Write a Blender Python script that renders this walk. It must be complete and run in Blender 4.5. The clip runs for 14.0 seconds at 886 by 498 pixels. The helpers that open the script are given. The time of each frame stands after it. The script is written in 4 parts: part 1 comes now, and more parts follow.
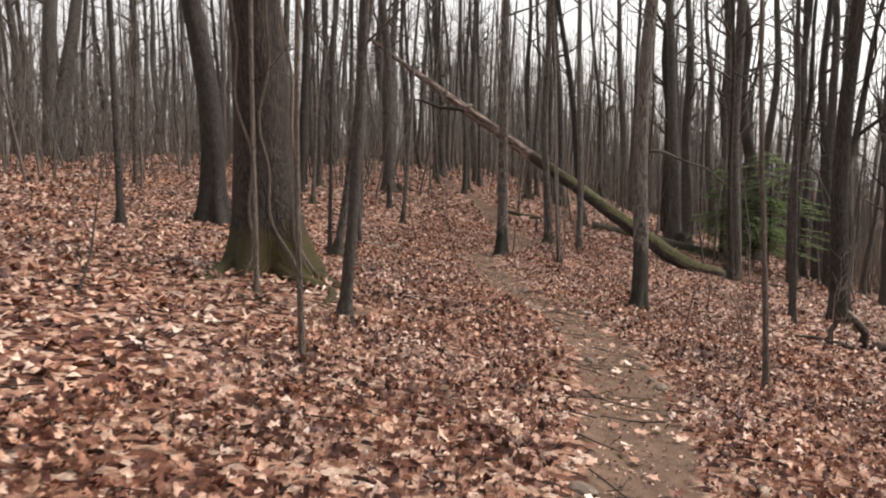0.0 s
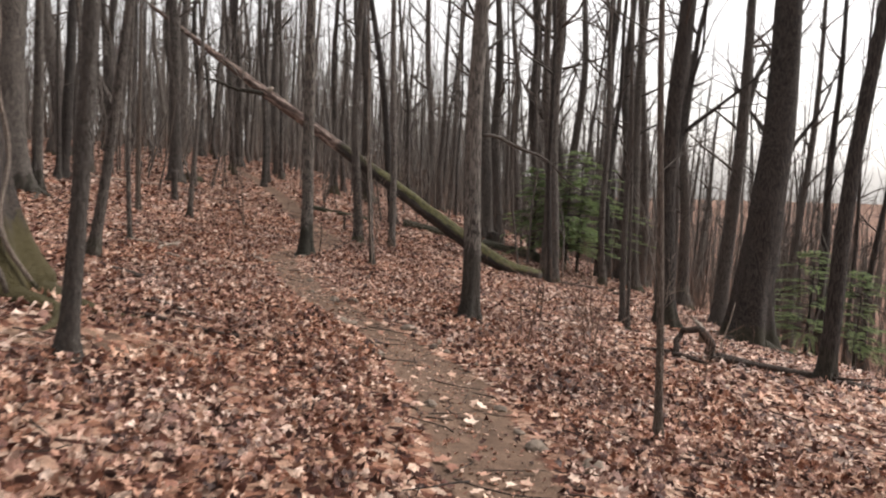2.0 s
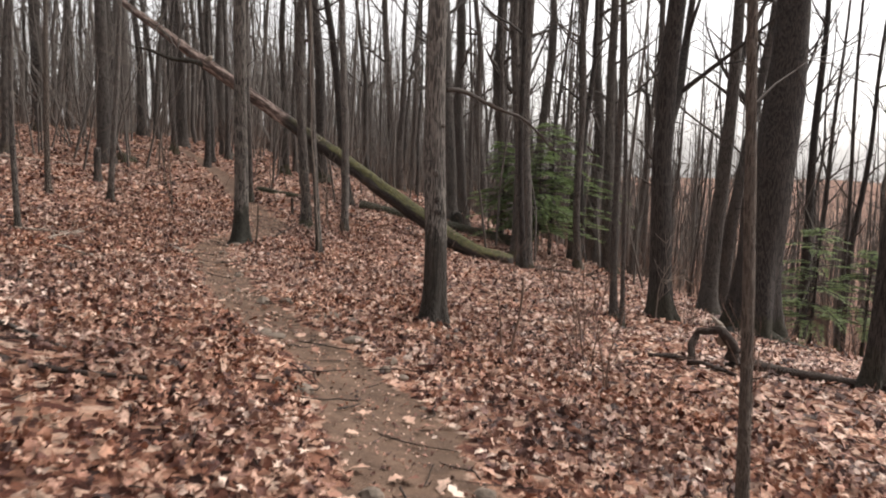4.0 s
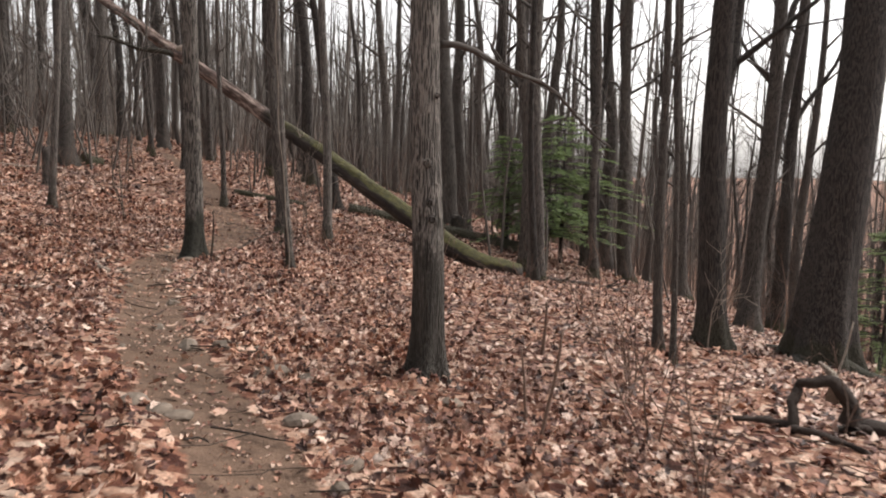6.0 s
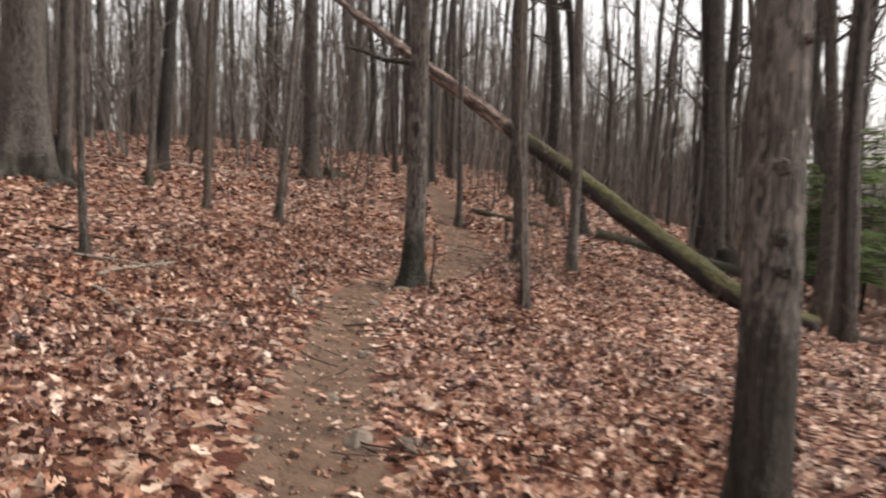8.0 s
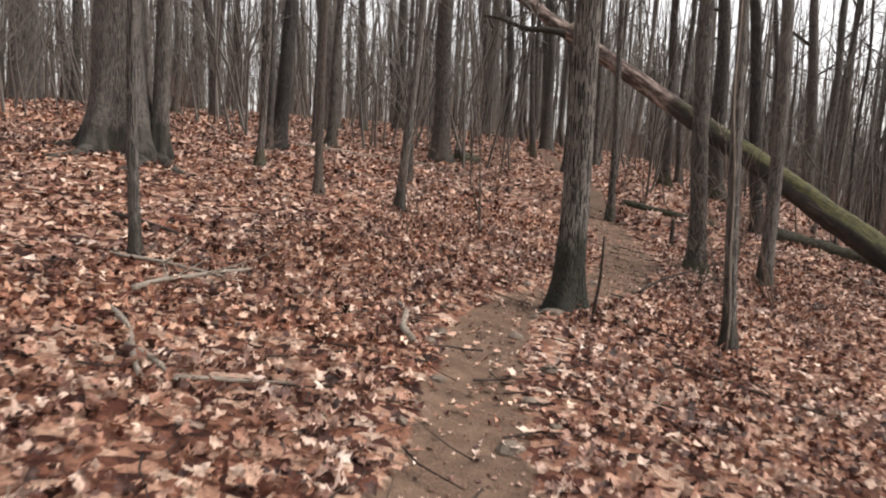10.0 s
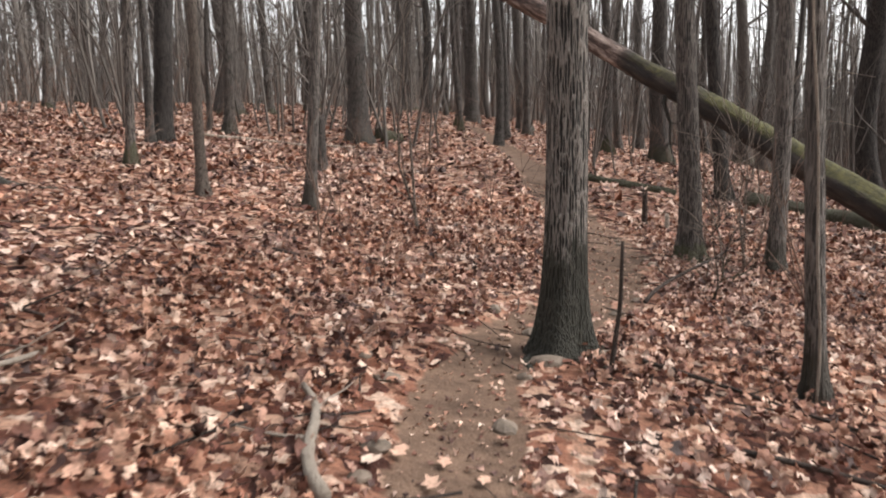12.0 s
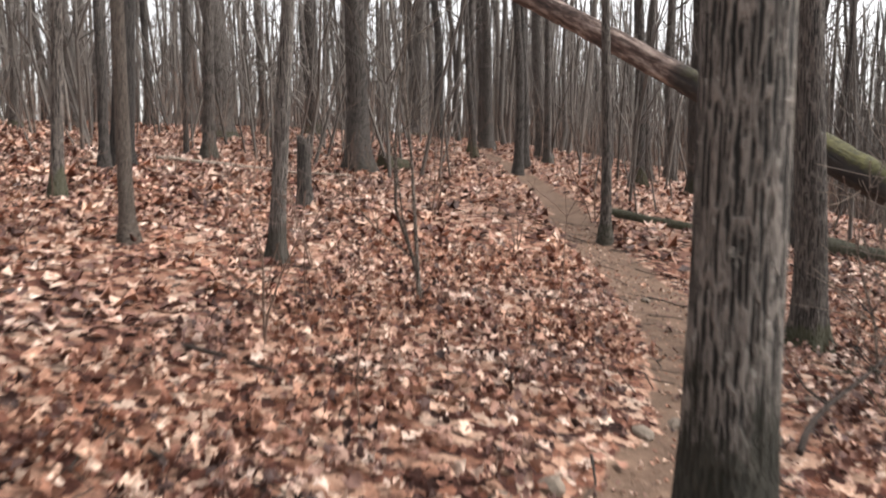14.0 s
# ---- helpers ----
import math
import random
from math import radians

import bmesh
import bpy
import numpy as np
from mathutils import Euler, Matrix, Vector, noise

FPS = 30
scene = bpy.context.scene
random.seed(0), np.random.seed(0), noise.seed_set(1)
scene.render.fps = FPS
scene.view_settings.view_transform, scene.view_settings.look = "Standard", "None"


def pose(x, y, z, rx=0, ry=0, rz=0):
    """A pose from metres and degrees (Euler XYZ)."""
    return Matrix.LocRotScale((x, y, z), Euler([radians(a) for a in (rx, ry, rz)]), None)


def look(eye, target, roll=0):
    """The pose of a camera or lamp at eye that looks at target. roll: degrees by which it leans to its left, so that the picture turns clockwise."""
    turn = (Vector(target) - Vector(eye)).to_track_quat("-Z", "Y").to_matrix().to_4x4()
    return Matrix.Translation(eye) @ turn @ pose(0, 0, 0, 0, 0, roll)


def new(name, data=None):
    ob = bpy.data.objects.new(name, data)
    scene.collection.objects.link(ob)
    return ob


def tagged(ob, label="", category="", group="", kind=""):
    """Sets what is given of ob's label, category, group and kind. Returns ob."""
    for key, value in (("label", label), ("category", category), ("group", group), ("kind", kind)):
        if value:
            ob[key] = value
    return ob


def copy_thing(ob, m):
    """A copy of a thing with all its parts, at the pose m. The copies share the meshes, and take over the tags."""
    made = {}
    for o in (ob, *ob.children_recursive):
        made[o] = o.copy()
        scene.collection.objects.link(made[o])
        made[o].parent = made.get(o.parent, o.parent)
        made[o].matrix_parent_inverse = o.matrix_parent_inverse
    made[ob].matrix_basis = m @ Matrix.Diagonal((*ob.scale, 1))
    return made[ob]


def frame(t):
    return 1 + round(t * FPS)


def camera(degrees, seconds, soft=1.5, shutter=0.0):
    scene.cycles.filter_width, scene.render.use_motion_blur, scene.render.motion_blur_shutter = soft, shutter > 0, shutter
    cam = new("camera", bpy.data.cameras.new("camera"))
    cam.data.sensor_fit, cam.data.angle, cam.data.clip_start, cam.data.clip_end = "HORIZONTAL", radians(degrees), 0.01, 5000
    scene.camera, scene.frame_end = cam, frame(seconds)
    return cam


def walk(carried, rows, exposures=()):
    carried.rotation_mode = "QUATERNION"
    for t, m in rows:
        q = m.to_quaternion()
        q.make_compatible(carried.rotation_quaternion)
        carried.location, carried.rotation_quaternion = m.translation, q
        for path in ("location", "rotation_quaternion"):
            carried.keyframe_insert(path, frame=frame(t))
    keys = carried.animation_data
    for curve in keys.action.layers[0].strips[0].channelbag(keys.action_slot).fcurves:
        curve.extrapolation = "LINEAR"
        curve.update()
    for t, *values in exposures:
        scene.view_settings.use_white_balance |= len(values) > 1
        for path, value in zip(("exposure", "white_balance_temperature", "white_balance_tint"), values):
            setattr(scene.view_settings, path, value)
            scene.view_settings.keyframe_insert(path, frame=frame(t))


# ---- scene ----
cam = camera(59.1, 14.0, soft=1.95, shutter=0.45)
METRES, EYE = 18.0, 1.5
ROWS = [
    (0.0, 0.0, 0.0, 0.0, 0.02, -6.83, -0.21),
    (0.5, -0.0019, 0.0309, -0.0043, -3.19, -8.04, 0.34),
    (1.0, -0.0043, 0.0673, -0.0086, -9.39, -10.22, 0.38),
    (1.5, 0.001, 0.0975, -0.0123, -10.19, -8.85, -1.62),
    (2.0, 0.0076, 0.1334, -0.0144, -14.22, -6.66, -2.22),
    (2.5, 0.0148, 0.1615, -0.018, -14.03, -8.93, 2.53),
    (3.0, 0.022, 0.1997, -0.0222, -14.63, -9.61, -0.4),
    (3.5, 0.0322, 0.2289, -0.0247, -16.73, -8.16, -1.89),
    (6.0, 0.0904, 0.3994, -0.0384, -17.07, -7.75, -1.02),
    (6.5, 0.0957, 0.4327, -0.0427, -12.54, -8.68, -1.09),
    (7.0, 0.1024, 0.4718, -0.0459, -8.51, -8.71, -2.98),
    (7.5, 0.106, 0.505, -0.0476, -3.43, -7.1, -3.58),
    (8.0, 0.1079, 0.547, -0.0486, 0.58, -6.53, -1.97),
    (8.5, 0.1056, 0.5774, -0.0491, 7.69, -7.11, -0.28),
    (11.0, 0.0717, 0.7609, -0.0576, 10.23, -8.71, -2.89),
    (11.5, 0.0663, 0.7915, -0.0578, 9.56, -9.53, -1.15),
    (12.0, 0.0621, 0.831, -0.059, 4.26, -9.42, 1.09),
    (12.5, 0.0589, 0.862, -0.0599, 4.41, -8.99, -0.76),
    (13.0, 0.0564, 0.9024, -0.0613, 3.05, -10.33, -2.31),
    (13.5, 0.053, 0.933, -0.0611, 4.88, -10.0, -1.3),
    (14.0, 0.0487, 0.9767, -0.0602, 5.03, -7.52, 0.32),
]
walk(cam, [(t, pose(METRES * x, METRES * y, EYE + METRES * z, 90 + pitch, roll, yaw)) for t, x, y, z, yaw, pitch, roll in ROWS],
     exposures=[(0.0, 0.88, 6850, 13), (3.0, 0.87, 6750, 13), (6.0, 0.95, 6700, 12), (8.5, 1.0, 6900, 13), (11.0, 1.1, 6550, 11), (14.0, 1.43, 6550, 11)])

# ---- overcast sky and a weak, wide sun ----
world = bpy.data.worlds.new("overcast_sky")
scene.world = world
world.use_nodes = True
wn, wl = world.node_tree.nodes, world.node_tree.links
sky = wn.new("ShaderNodeTexSky")
sky.sky_type, sky.sun_disc = "NISHITA", False
sky.sun_elevation, sky.sun_rotation = radians(50), radians(80)
sky.air_density, sky.dust_density, sky.ozone_density = 1.0, 1.5, 0.6
grey = wn.new("ShaderNodeHueSaturation")
grey.inputs["Saturation"].default_value = 0.12
wl.new(sky.outputs["Color"], grey.inputs["Color"])
wl.new(grey.outputs["Color"], wn["Background"].inputs["Color"])
wn["Background"].inputs["Strength"].default_value = 0.128
sun = new("sun", bpy.data.lights.new("sun", "SUN"))
sun.data.energy, sun.data.angle, sun.data.color = 2.0, radians(32), (1.0, 0.96, 0.91)
sun.matrix_world = look((0, 0, 0), (-math.sin(radians(80)), -math.cos(radians(80)), -math.tan(radians(50))))


# ---- materials ----
def material(name):
    m = bpy.data.materials.new(name)
    m.use_nodes = True
    n, l = m.node_tree.nodes, m.node_tree.links
    return m, n, l, n["Principled BSDF"]


def ramp(n, stops):
    r = n.new("ShaderNodeValToRGB")
    e = r.color_ramp.elements
    e[0].position, e[0].color = stops[0][0], (*stops[0][1], 1)
    e[1].position, e[1].color = stops[-1][0], (*stops[-1][1], 1)
    for p, c in stops[1:-1]:
        e.new(p).color = (*c, 1)
    return r


def scaled(n, l, scale, kind="Object"):
    tc, mp = n.new("ShaderNodeTexCoord"), n.new("ShaderNodeMapping")
    mp.inputs["Scale"].default_value = scale
    l.new(tc.outputs[kind], mp.inputs["Vector"])
    return mp.outputs["Vector"]


def noise_tex(n, l, vector, scale, detail=4.0, rough=0.6):
    t = n.new("ShaderNodeTexNoise")
    t.inputs["Scale"].default_value, t.inputs["Detail"].default_value, t.inputs["Roughness"].default_value = scale, detail, rough
    l.new(vector, t.inputs["Vector"])
    return t.outputs["Fac"]


def mixed(n, l, fac, a, b, mode="MIX"):
    m = n.new("ShaderNodeMix")
    m.data_type, m.blend_type = "RGBA", mode
    for socket, value in ((m.inputs[0], fac), (m.inputs[6], a), (m.inputs[7], b)):
        if isinstance(value, (int, float)):
            socket.default_value = value
        elif isinstance(value, tuple):
            socket.default_value = (*value, 1)
        else:
            l.new(value, socket)
    return m.outputs[2]


def maths(n, l, op, a, b=0.0):
    m = n.new("ShaderNodeMath")
    m.operation, m.use_clamp = op, False
    for i, value in enumerate((a, b)):
        if isinstance(value, (int, float)):
            m.inputs[i].default_value = value
        else:
            l.new(value, m.inputs[i])
    return m.outputs[0]


def between(n, l, value, lo, hi):
    r = n.new("ShaderNodeMapRange")
    r.interpolation_type = "SMOOTHSTEP"
    l.new(value, r.inputs["Value"])
    r.inputs["From Min"].default_value, r.inputs["From Max"].default_value = lo, hi
    return r.outputs["Result"]


def bumped(n, l, p, height, strength, distance):
    b = n.new("ShaderNodeBump")
    b.inputs["Strength"].default_value, b.inputs["Distance"].default_value = strength, distance
    l.new(height, b.inputs["Height"])
    l.new(b.outputs["Normal"], p.inputs["Normal"])


def bark_material(name, dark, light, lichen, moss_height, moss=(0.05, 0.055, 0.022), fine=1.0, patchy=True, streaky=0.12):
    """Furrowed bark: long upright ridges, pale lichen flecks, moss towards the foot."""
    m, n, l, p = material(name)
    wob = n.new("ShaderNodeTexNoise")
    wob.inputs["Scale"].default_value, wob.inputs["Detail"].default_value = 11.0 * fine, 3.0
    l.new(scaled(n, l, (1, 1, 1)), wob.inputs["Vector"])

    def net(across, along, lo, hi):
        """A net of long upright ridges round dark furrows."""
        cells = n.new("ShaderNodeTexVoronoi")
        cells.feature = "DISTANCE_TO_EDGE"
        cells.inputs["Scale"].default_value = 1.0
        l.new(mixed(n, l, 0.9, scaled(n, l, (across, across, along)), wob.outputs["Color"], "ADD"), cells.inputs["Vector"])
        return maths(n, l, "SUBTRACT", 1.0, between(n, l, cells.outputs["Distance"], lo, hi))

    broad = noise_tex(n, l, scaled(n, l, (1, 1, 0.45)), 2.4, 3)
    grain = noise_tex(n, l, scaled(n, l, (70 * fine, 70 * fine, 12 * fine)), 1.0, 5, 0.7)
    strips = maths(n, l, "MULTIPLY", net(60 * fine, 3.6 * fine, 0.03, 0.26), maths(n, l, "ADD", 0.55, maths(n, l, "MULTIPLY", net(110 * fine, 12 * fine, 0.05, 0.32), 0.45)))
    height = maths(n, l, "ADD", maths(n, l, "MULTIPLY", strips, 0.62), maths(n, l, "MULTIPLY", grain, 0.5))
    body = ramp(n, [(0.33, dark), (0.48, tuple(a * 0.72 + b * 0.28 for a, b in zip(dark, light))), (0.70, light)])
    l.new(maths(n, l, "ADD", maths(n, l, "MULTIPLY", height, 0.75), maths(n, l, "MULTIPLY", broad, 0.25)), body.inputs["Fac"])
    fleck = between(n, l, noise_tex(n, l, scaled(n, l, (13, 13, 6.0)), 2.2, 5, 0.7), 0.62, 0.68)
    col = mixed(n, l, maths(n, l, "MULTIPLY", fleck, 0.75), body.outputs["Color"], lichen)
    sep = n.new("ShaderNodeSeparateXYZ")
    l.new(scaled(n, l, (1, 1, 1)), sep.inputs[0])
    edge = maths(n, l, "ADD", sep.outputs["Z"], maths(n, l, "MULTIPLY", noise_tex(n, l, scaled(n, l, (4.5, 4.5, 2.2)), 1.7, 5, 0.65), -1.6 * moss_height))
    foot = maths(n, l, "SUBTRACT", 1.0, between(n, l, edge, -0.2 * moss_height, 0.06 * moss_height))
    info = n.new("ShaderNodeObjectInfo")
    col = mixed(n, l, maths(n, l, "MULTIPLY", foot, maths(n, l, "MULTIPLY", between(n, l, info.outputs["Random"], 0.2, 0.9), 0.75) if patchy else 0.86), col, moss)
    streaks = noise_tex(n, l, scaled(n, l, (9 * fine, 9 * fine, 0.9 * fine)), 1.0, 4, 0.6)
    col = mixed(n, l, maths(n, l, "MULTIPLY", between(n, l, streaks, 0.40, 0.62), streaky), col, light)
    hs = n.new("ShaderNodeHueSaturation")
    l.new(maths(n, l, "ADD", 0.62 if patchy else 0.85, maths(n, l, "MULTIPLY", info.outputs["Random"], 0.62 if patchy else 0.25)), hs.inputs["Value"])
    l.new(col, hs.inputs["Color"])
    l.new(hs.outputs["Color"], p.inputs["Base Color"])
    p.inputs["Roughness"].default_value = 0.88
    bumped(n, l, p, height, 1.0, 0.025)
    return m


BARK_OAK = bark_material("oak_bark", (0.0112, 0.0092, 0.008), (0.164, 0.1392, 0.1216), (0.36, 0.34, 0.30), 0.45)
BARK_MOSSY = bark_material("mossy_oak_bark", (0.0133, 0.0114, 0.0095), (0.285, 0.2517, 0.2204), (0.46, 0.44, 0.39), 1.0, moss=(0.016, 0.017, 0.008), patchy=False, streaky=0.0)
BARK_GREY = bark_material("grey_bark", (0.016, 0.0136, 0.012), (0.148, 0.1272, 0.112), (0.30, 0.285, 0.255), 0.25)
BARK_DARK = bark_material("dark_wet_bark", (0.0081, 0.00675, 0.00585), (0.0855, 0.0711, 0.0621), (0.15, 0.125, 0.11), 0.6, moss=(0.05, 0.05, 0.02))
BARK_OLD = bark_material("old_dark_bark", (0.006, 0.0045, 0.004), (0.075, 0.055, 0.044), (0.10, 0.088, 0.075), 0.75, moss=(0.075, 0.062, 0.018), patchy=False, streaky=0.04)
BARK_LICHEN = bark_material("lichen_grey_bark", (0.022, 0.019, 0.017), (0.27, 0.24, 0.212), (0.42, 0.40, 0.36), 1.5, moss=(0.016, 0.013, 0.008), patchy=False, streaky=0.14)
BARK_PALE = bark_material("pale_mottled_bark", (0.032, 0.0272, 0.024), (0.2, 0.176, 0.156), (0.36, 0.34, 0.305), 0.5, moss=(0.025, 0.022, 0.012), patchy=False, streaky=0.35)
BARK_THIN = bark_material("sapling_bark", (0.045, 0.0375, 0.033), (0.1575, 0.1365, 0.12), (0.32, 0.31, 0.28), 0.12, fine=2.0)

BARK_TAN = bark_material("tan_sapling_bark", (0.102, 0.0782, 0.0629), (0.2975, 0.2422, 0.1997), (0.36, 0.33, 0.29), 0.1, fine=2.0)


def twig_material(name, low, high, rough_grain=False):
    m, n, l, p = material(name)
    g = n.new("ShaderNodeNewGeometry")
    r = ramp(n, [(0.0, low), (1.0, high)])
    l.new(maths(n, l, "ADD", maths(n, l, "MULTIPLY", g.outputs["Random Per Island"], 0.7),
                maths(n, l, "MULTIPLY", noise_tex(n, l, scaled(n, l, (9, 9, 9)), 1.5), 0.3)), r.inputs["Fac"])
    l.new(r.outputs["Color"], p.inputs["Base Color"])
    p.inputs["Roughness"].default_value = 0.85
    if rough_grain:
        bumped(n, l, p, noise_tex(n, l, scaled(n, l, (1, 1, 1)), 22, 6, 0.75), 1.0, 0.05)
    return m


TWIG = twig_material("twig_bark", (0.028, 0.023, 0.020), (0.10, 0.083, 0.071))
# light end paler than twig_bark: distance haze is put into the colour
FAR = twig_material("distant_hazed_bark", (0.026, 0.022, 0.019), (0.195, 0.170, 0.150))
STEM = twig_material("dry_stems", (0.085, 0.048, 0.036), (0.22, 0.145, 0.108))
PALE = twig_material("weathered_branch", (0.23, 0.187, 0.148), (0.48, 0.41, 0.34), True)
ROTTEN = twig_material("rotten_wood", (0.018, 0.012, 0.009), (0.075, 0.05, 0.038), True)


def leaf_material(name, stops):
    m, n, l, p = material(name)
    g = n.new("ShaderNodeNewGeometry")
    r = ramp(n, stops)
    l.new(g.outputs["Random Per Island"], r.inputs["Fac"])
    vein = noise_tex(n, l, scaled(n, l, (1, 1, 1)), 34, 6, 0.7)
    broad = noise_tex(n, l, scaled(n, l, (1, 1, 1)), 0.55, 3)
    col = mixed(n, l, 0.85, r.outputs["Color"], ramp_of(n, l, vein, (0.34, 0.29, 0.27), (1.4, 1.36, 1.34)), "MULTIPLY")
    col = mixed(n, l, 0.5, col, ramp_of(n, l, broad, (0.55, 0.5, 0.48), (1.3, 1.25, 1.2)), "MULTIPLY")
    faded = n.new("ShaderNodeHueSaturation")
    l.new(maths(n, l, "ADD", 0.8, maths(n, l, "MULTIPLY", between(n, l, noise_tex(n, l, scaled(n, l, (1, 1, 1)), 0.8, 4), 0.35, 0.62), 0.27)), faded.inputs["Saturation"])
    l.new(col, faded.inputs["Color"])
    l.new(faded.outputs["Color"], p.inputs["Base Color"])
    p.inputs["Roughness"].default_value = 0.62
    bumped(n, l, p, vein, 0.9, 0.012)
    return m


def ramp_of(n, l, value, low, high):
    r = ramp(n, [(0.3, low), (0.7, high)])
    l.new(value, r.inputs["Fac"])
    return r.outputs["Color"]


LEAF_STOPS = [(0.0, (0.035, 0.012, 0.008)), (0.24, (0.125, 0.044, 0.029)), (0.44, (0.30, 0.138, 0.090)),
              (0.63, (0.49, 0.280, 0.198)), (0.83, (0.66, 0.45, 0.340)), (1.0, (0.77, 0.62, 0.515))]
LEAF = leaf_material("dead_oak_leaves", LEAF_STOPS)

def single_leaf_material():
    m, n, l, p = material("single_dead_leaf")
    info = n.new("ShaderNodeObjectInfo")
    r = ramp(n, LEAF_STOPS)
    l.new(maths(n, l, "ADD", 0.3, maths(n, l, "MULTIPLY", info.outputs["Random"], 0.7)), r.inputs["Fac"])
    vein = noise_tex(n, l, scaled(n, l, (1, 1, 1)), 55, 3)
    l.new(mixed(n, l, 0.55, r.outputs["Color"], ramp_of(n, l, vein, (0.45, 0.42, 0.40), (1.25, 1.22, 1.2)), "MULTIPLY"), p.inputs["Base Color"])
    p.inputs["Roughness"].default_value = 0.62
    return m


LEAF_ONE = single_leaf_material()

# litter sheet with bare trail soil where the 'trail' attribute is high
GROUND, gn, gl, gp = material("forest_floor")
vor = gn.new("ShaderNodeTexVoronoi")
vor.inputs["Scale"].default_value = 11.0
vor.inputs["Randomness"].default_value = 1.0
gv = scaled(gn, gl, (1, 1, 1))
warp = gn.new("ShaderNodeTexNoise")
warp.inputs["Scale"].default_value = 14.0
gl.new(gv, warp.inputs["Vector"])
gl.new(mixed(gn, gl, 0.1, gv, warp.outputs["Color"], "ADD"), vor.inputs["Vector"])
sepc = gn.new("ShaderNodeSeparateColor")
gl.new(vor.outputs["Color"], sepc.inputs[0])
litter = ramp(gn, LEAF_STOPS)
gl.new(sepc.outputs[0], litter.inputs["Fac"])
patch = noise_tex(gn, gl, gv, 0.5, 4)
# multiplied down: shade in the gaps under the leaves is painted into the sheet
lit = mixed(gn, gl, 0.75, litter.outputs["Color"], ramp_of(gn, gl, noise_tex(gn, gl, gv, 38, 3), (0.12, 0.10, 0.095), (0.80, 0.73, 0.69)), "MULTIPLY")
lit = mixed(gn, gl, 0.5, lit, ramp_of(gn, gl, patch, (0.5, 0.46, 0.44), (1.25, 1.2, 1.15)), "MULTIPLY")
soil = ramp_of(gn, gl, noise_tex(gn, gl, gv, 5.0, 8, 0.7), (0.066, 0.040, 0.027), (0.205, 0.132, 0.092))
soil = mixed(gn, gl, between(gn, gl, noise_tex(gn, gl, gv, 60, 2), 0.62, 0.70), soil, (0.22, 0.155, 0.115))
soil = mixed(gn, gl, maths(gn, gl, "MULTIPLY", between(gn, gl, noise_tex(gn, gl, gv, 1.3, 3), 0.55, 0.7), 0.4), soil, (0.056, 0.038, 0.026))
attr = gn.new("ShaderNodeAttribute")
attr.attribute_name = "trail"
worn = between(gn, gl, maths(gn, gl, "ADD", attr.outputs["Fac"], maths(gn, gl, "MULTIPLY", maths(gn, gl, "SUBTRACT", noise_tex(gn, gl, gv, 7, 5), 0.5), 0.9)), 0.42, 0.58)
gl.new(mixed(gn, gl, worn, lit, soil), gp.inputs["Base Color"])
gp.inputs["Roughness"].default_value = 0.9
gp.inputs["Specular IOR Level"].default_value = 0.25
bumped(gn, gl, gp, maths(gn, gl, "ADD", sepc.outputs[1], noise_tex(gn, gl, gv, 45, 4)), 0.6, 0.03)


def log_material():
    """Old trunk: grey-brown bark, moss on the upper side of the lower half, bare pinkish wood towards the top."""
    m, n, l, p = material("fallen_log_bark")
    base = scaled(n, l, (1, 1, 1))
    streak = noise_tex(n, l, scaled(n, l, (1.1, 6, 6)), 1.4, 8, 0.72)
    body = ramp(n, [(0.38, (0.010, 0.007, 0.006)), (0.56, (0.036, 0.025, 0.019)), (0.75, (0.13, 0.10, 0.08))])
    l.new(streak, body.inputs["Fac"])
    wood = ramp(n, [(0.38, (0.03, 0.018, 0.014)), (0.5, (0.11, 0.067, 0.053)), (0.68, (0.50, 0.39, 0.33))])
    l.new(streak, wood.inputs["Fac"])
    sep = n.new("ShaderNodeSeparateXYZ")
    l.new(base, sep.inputs[0])
    ragged = maths(n, l, "ADD", sep.outputs["X"], maths(n, l, "MULTIPLY", noise_tex(n, l, base, 1.3, 5), 5.0))
    col = mixed(n, l, between(n, l, ragged, 10.2, 11.4), body.outputs["Color"], wood.outputs["Color"])
    a = n.new("ShaderNodeAttribute")
    a.attribute_name = "upper"
    mossy = maths(n, l, "ADD", a.outputs["Fac"], maths(n, l, "MULTIPLY", noise_tex(n, l, base, 2.2, 8, 0.75), 1.7))
    low = maths(n, l, "SUBTRACT", 1.0, between(n, l, ragged, 9.0, 10.6))
    col = mixed(n, l, maths(n, l, "MULTIPLY", between(n, l, mossy, 1.2, 1.55), maths(n, l, "MULTIPLY", low, 0.9)), col,
                ramp_of(n, l, noise_tex(n, l, base, 9.0, 6, 0.75), (0.018, 0.017, 0.006), (0.135, 0.125, 0.032)))
    l.new(col, p.inputs["Base Color"])
    p.inputs["Roughness"].default_value = 0.8
    bumped(n, l, p, streak, 1.0, 0.06)
    return m


LOG = log_material()


def plain_noise_material(name, low, high, scale, rough, dist=0.01):
    m, n, l, p = material(name)
    v = scaled(n, l, (1, 1, 1))
    f = noise_tex(n, l, v, scale, 7, 0.7)
    l.new(ramp_of(n, l, f, low, high), p.inputs["Base Color"])
    p.inputs["Roughness"].default_value = rough
    bumped(n, l, p, f, 0.7, dist)
    return m


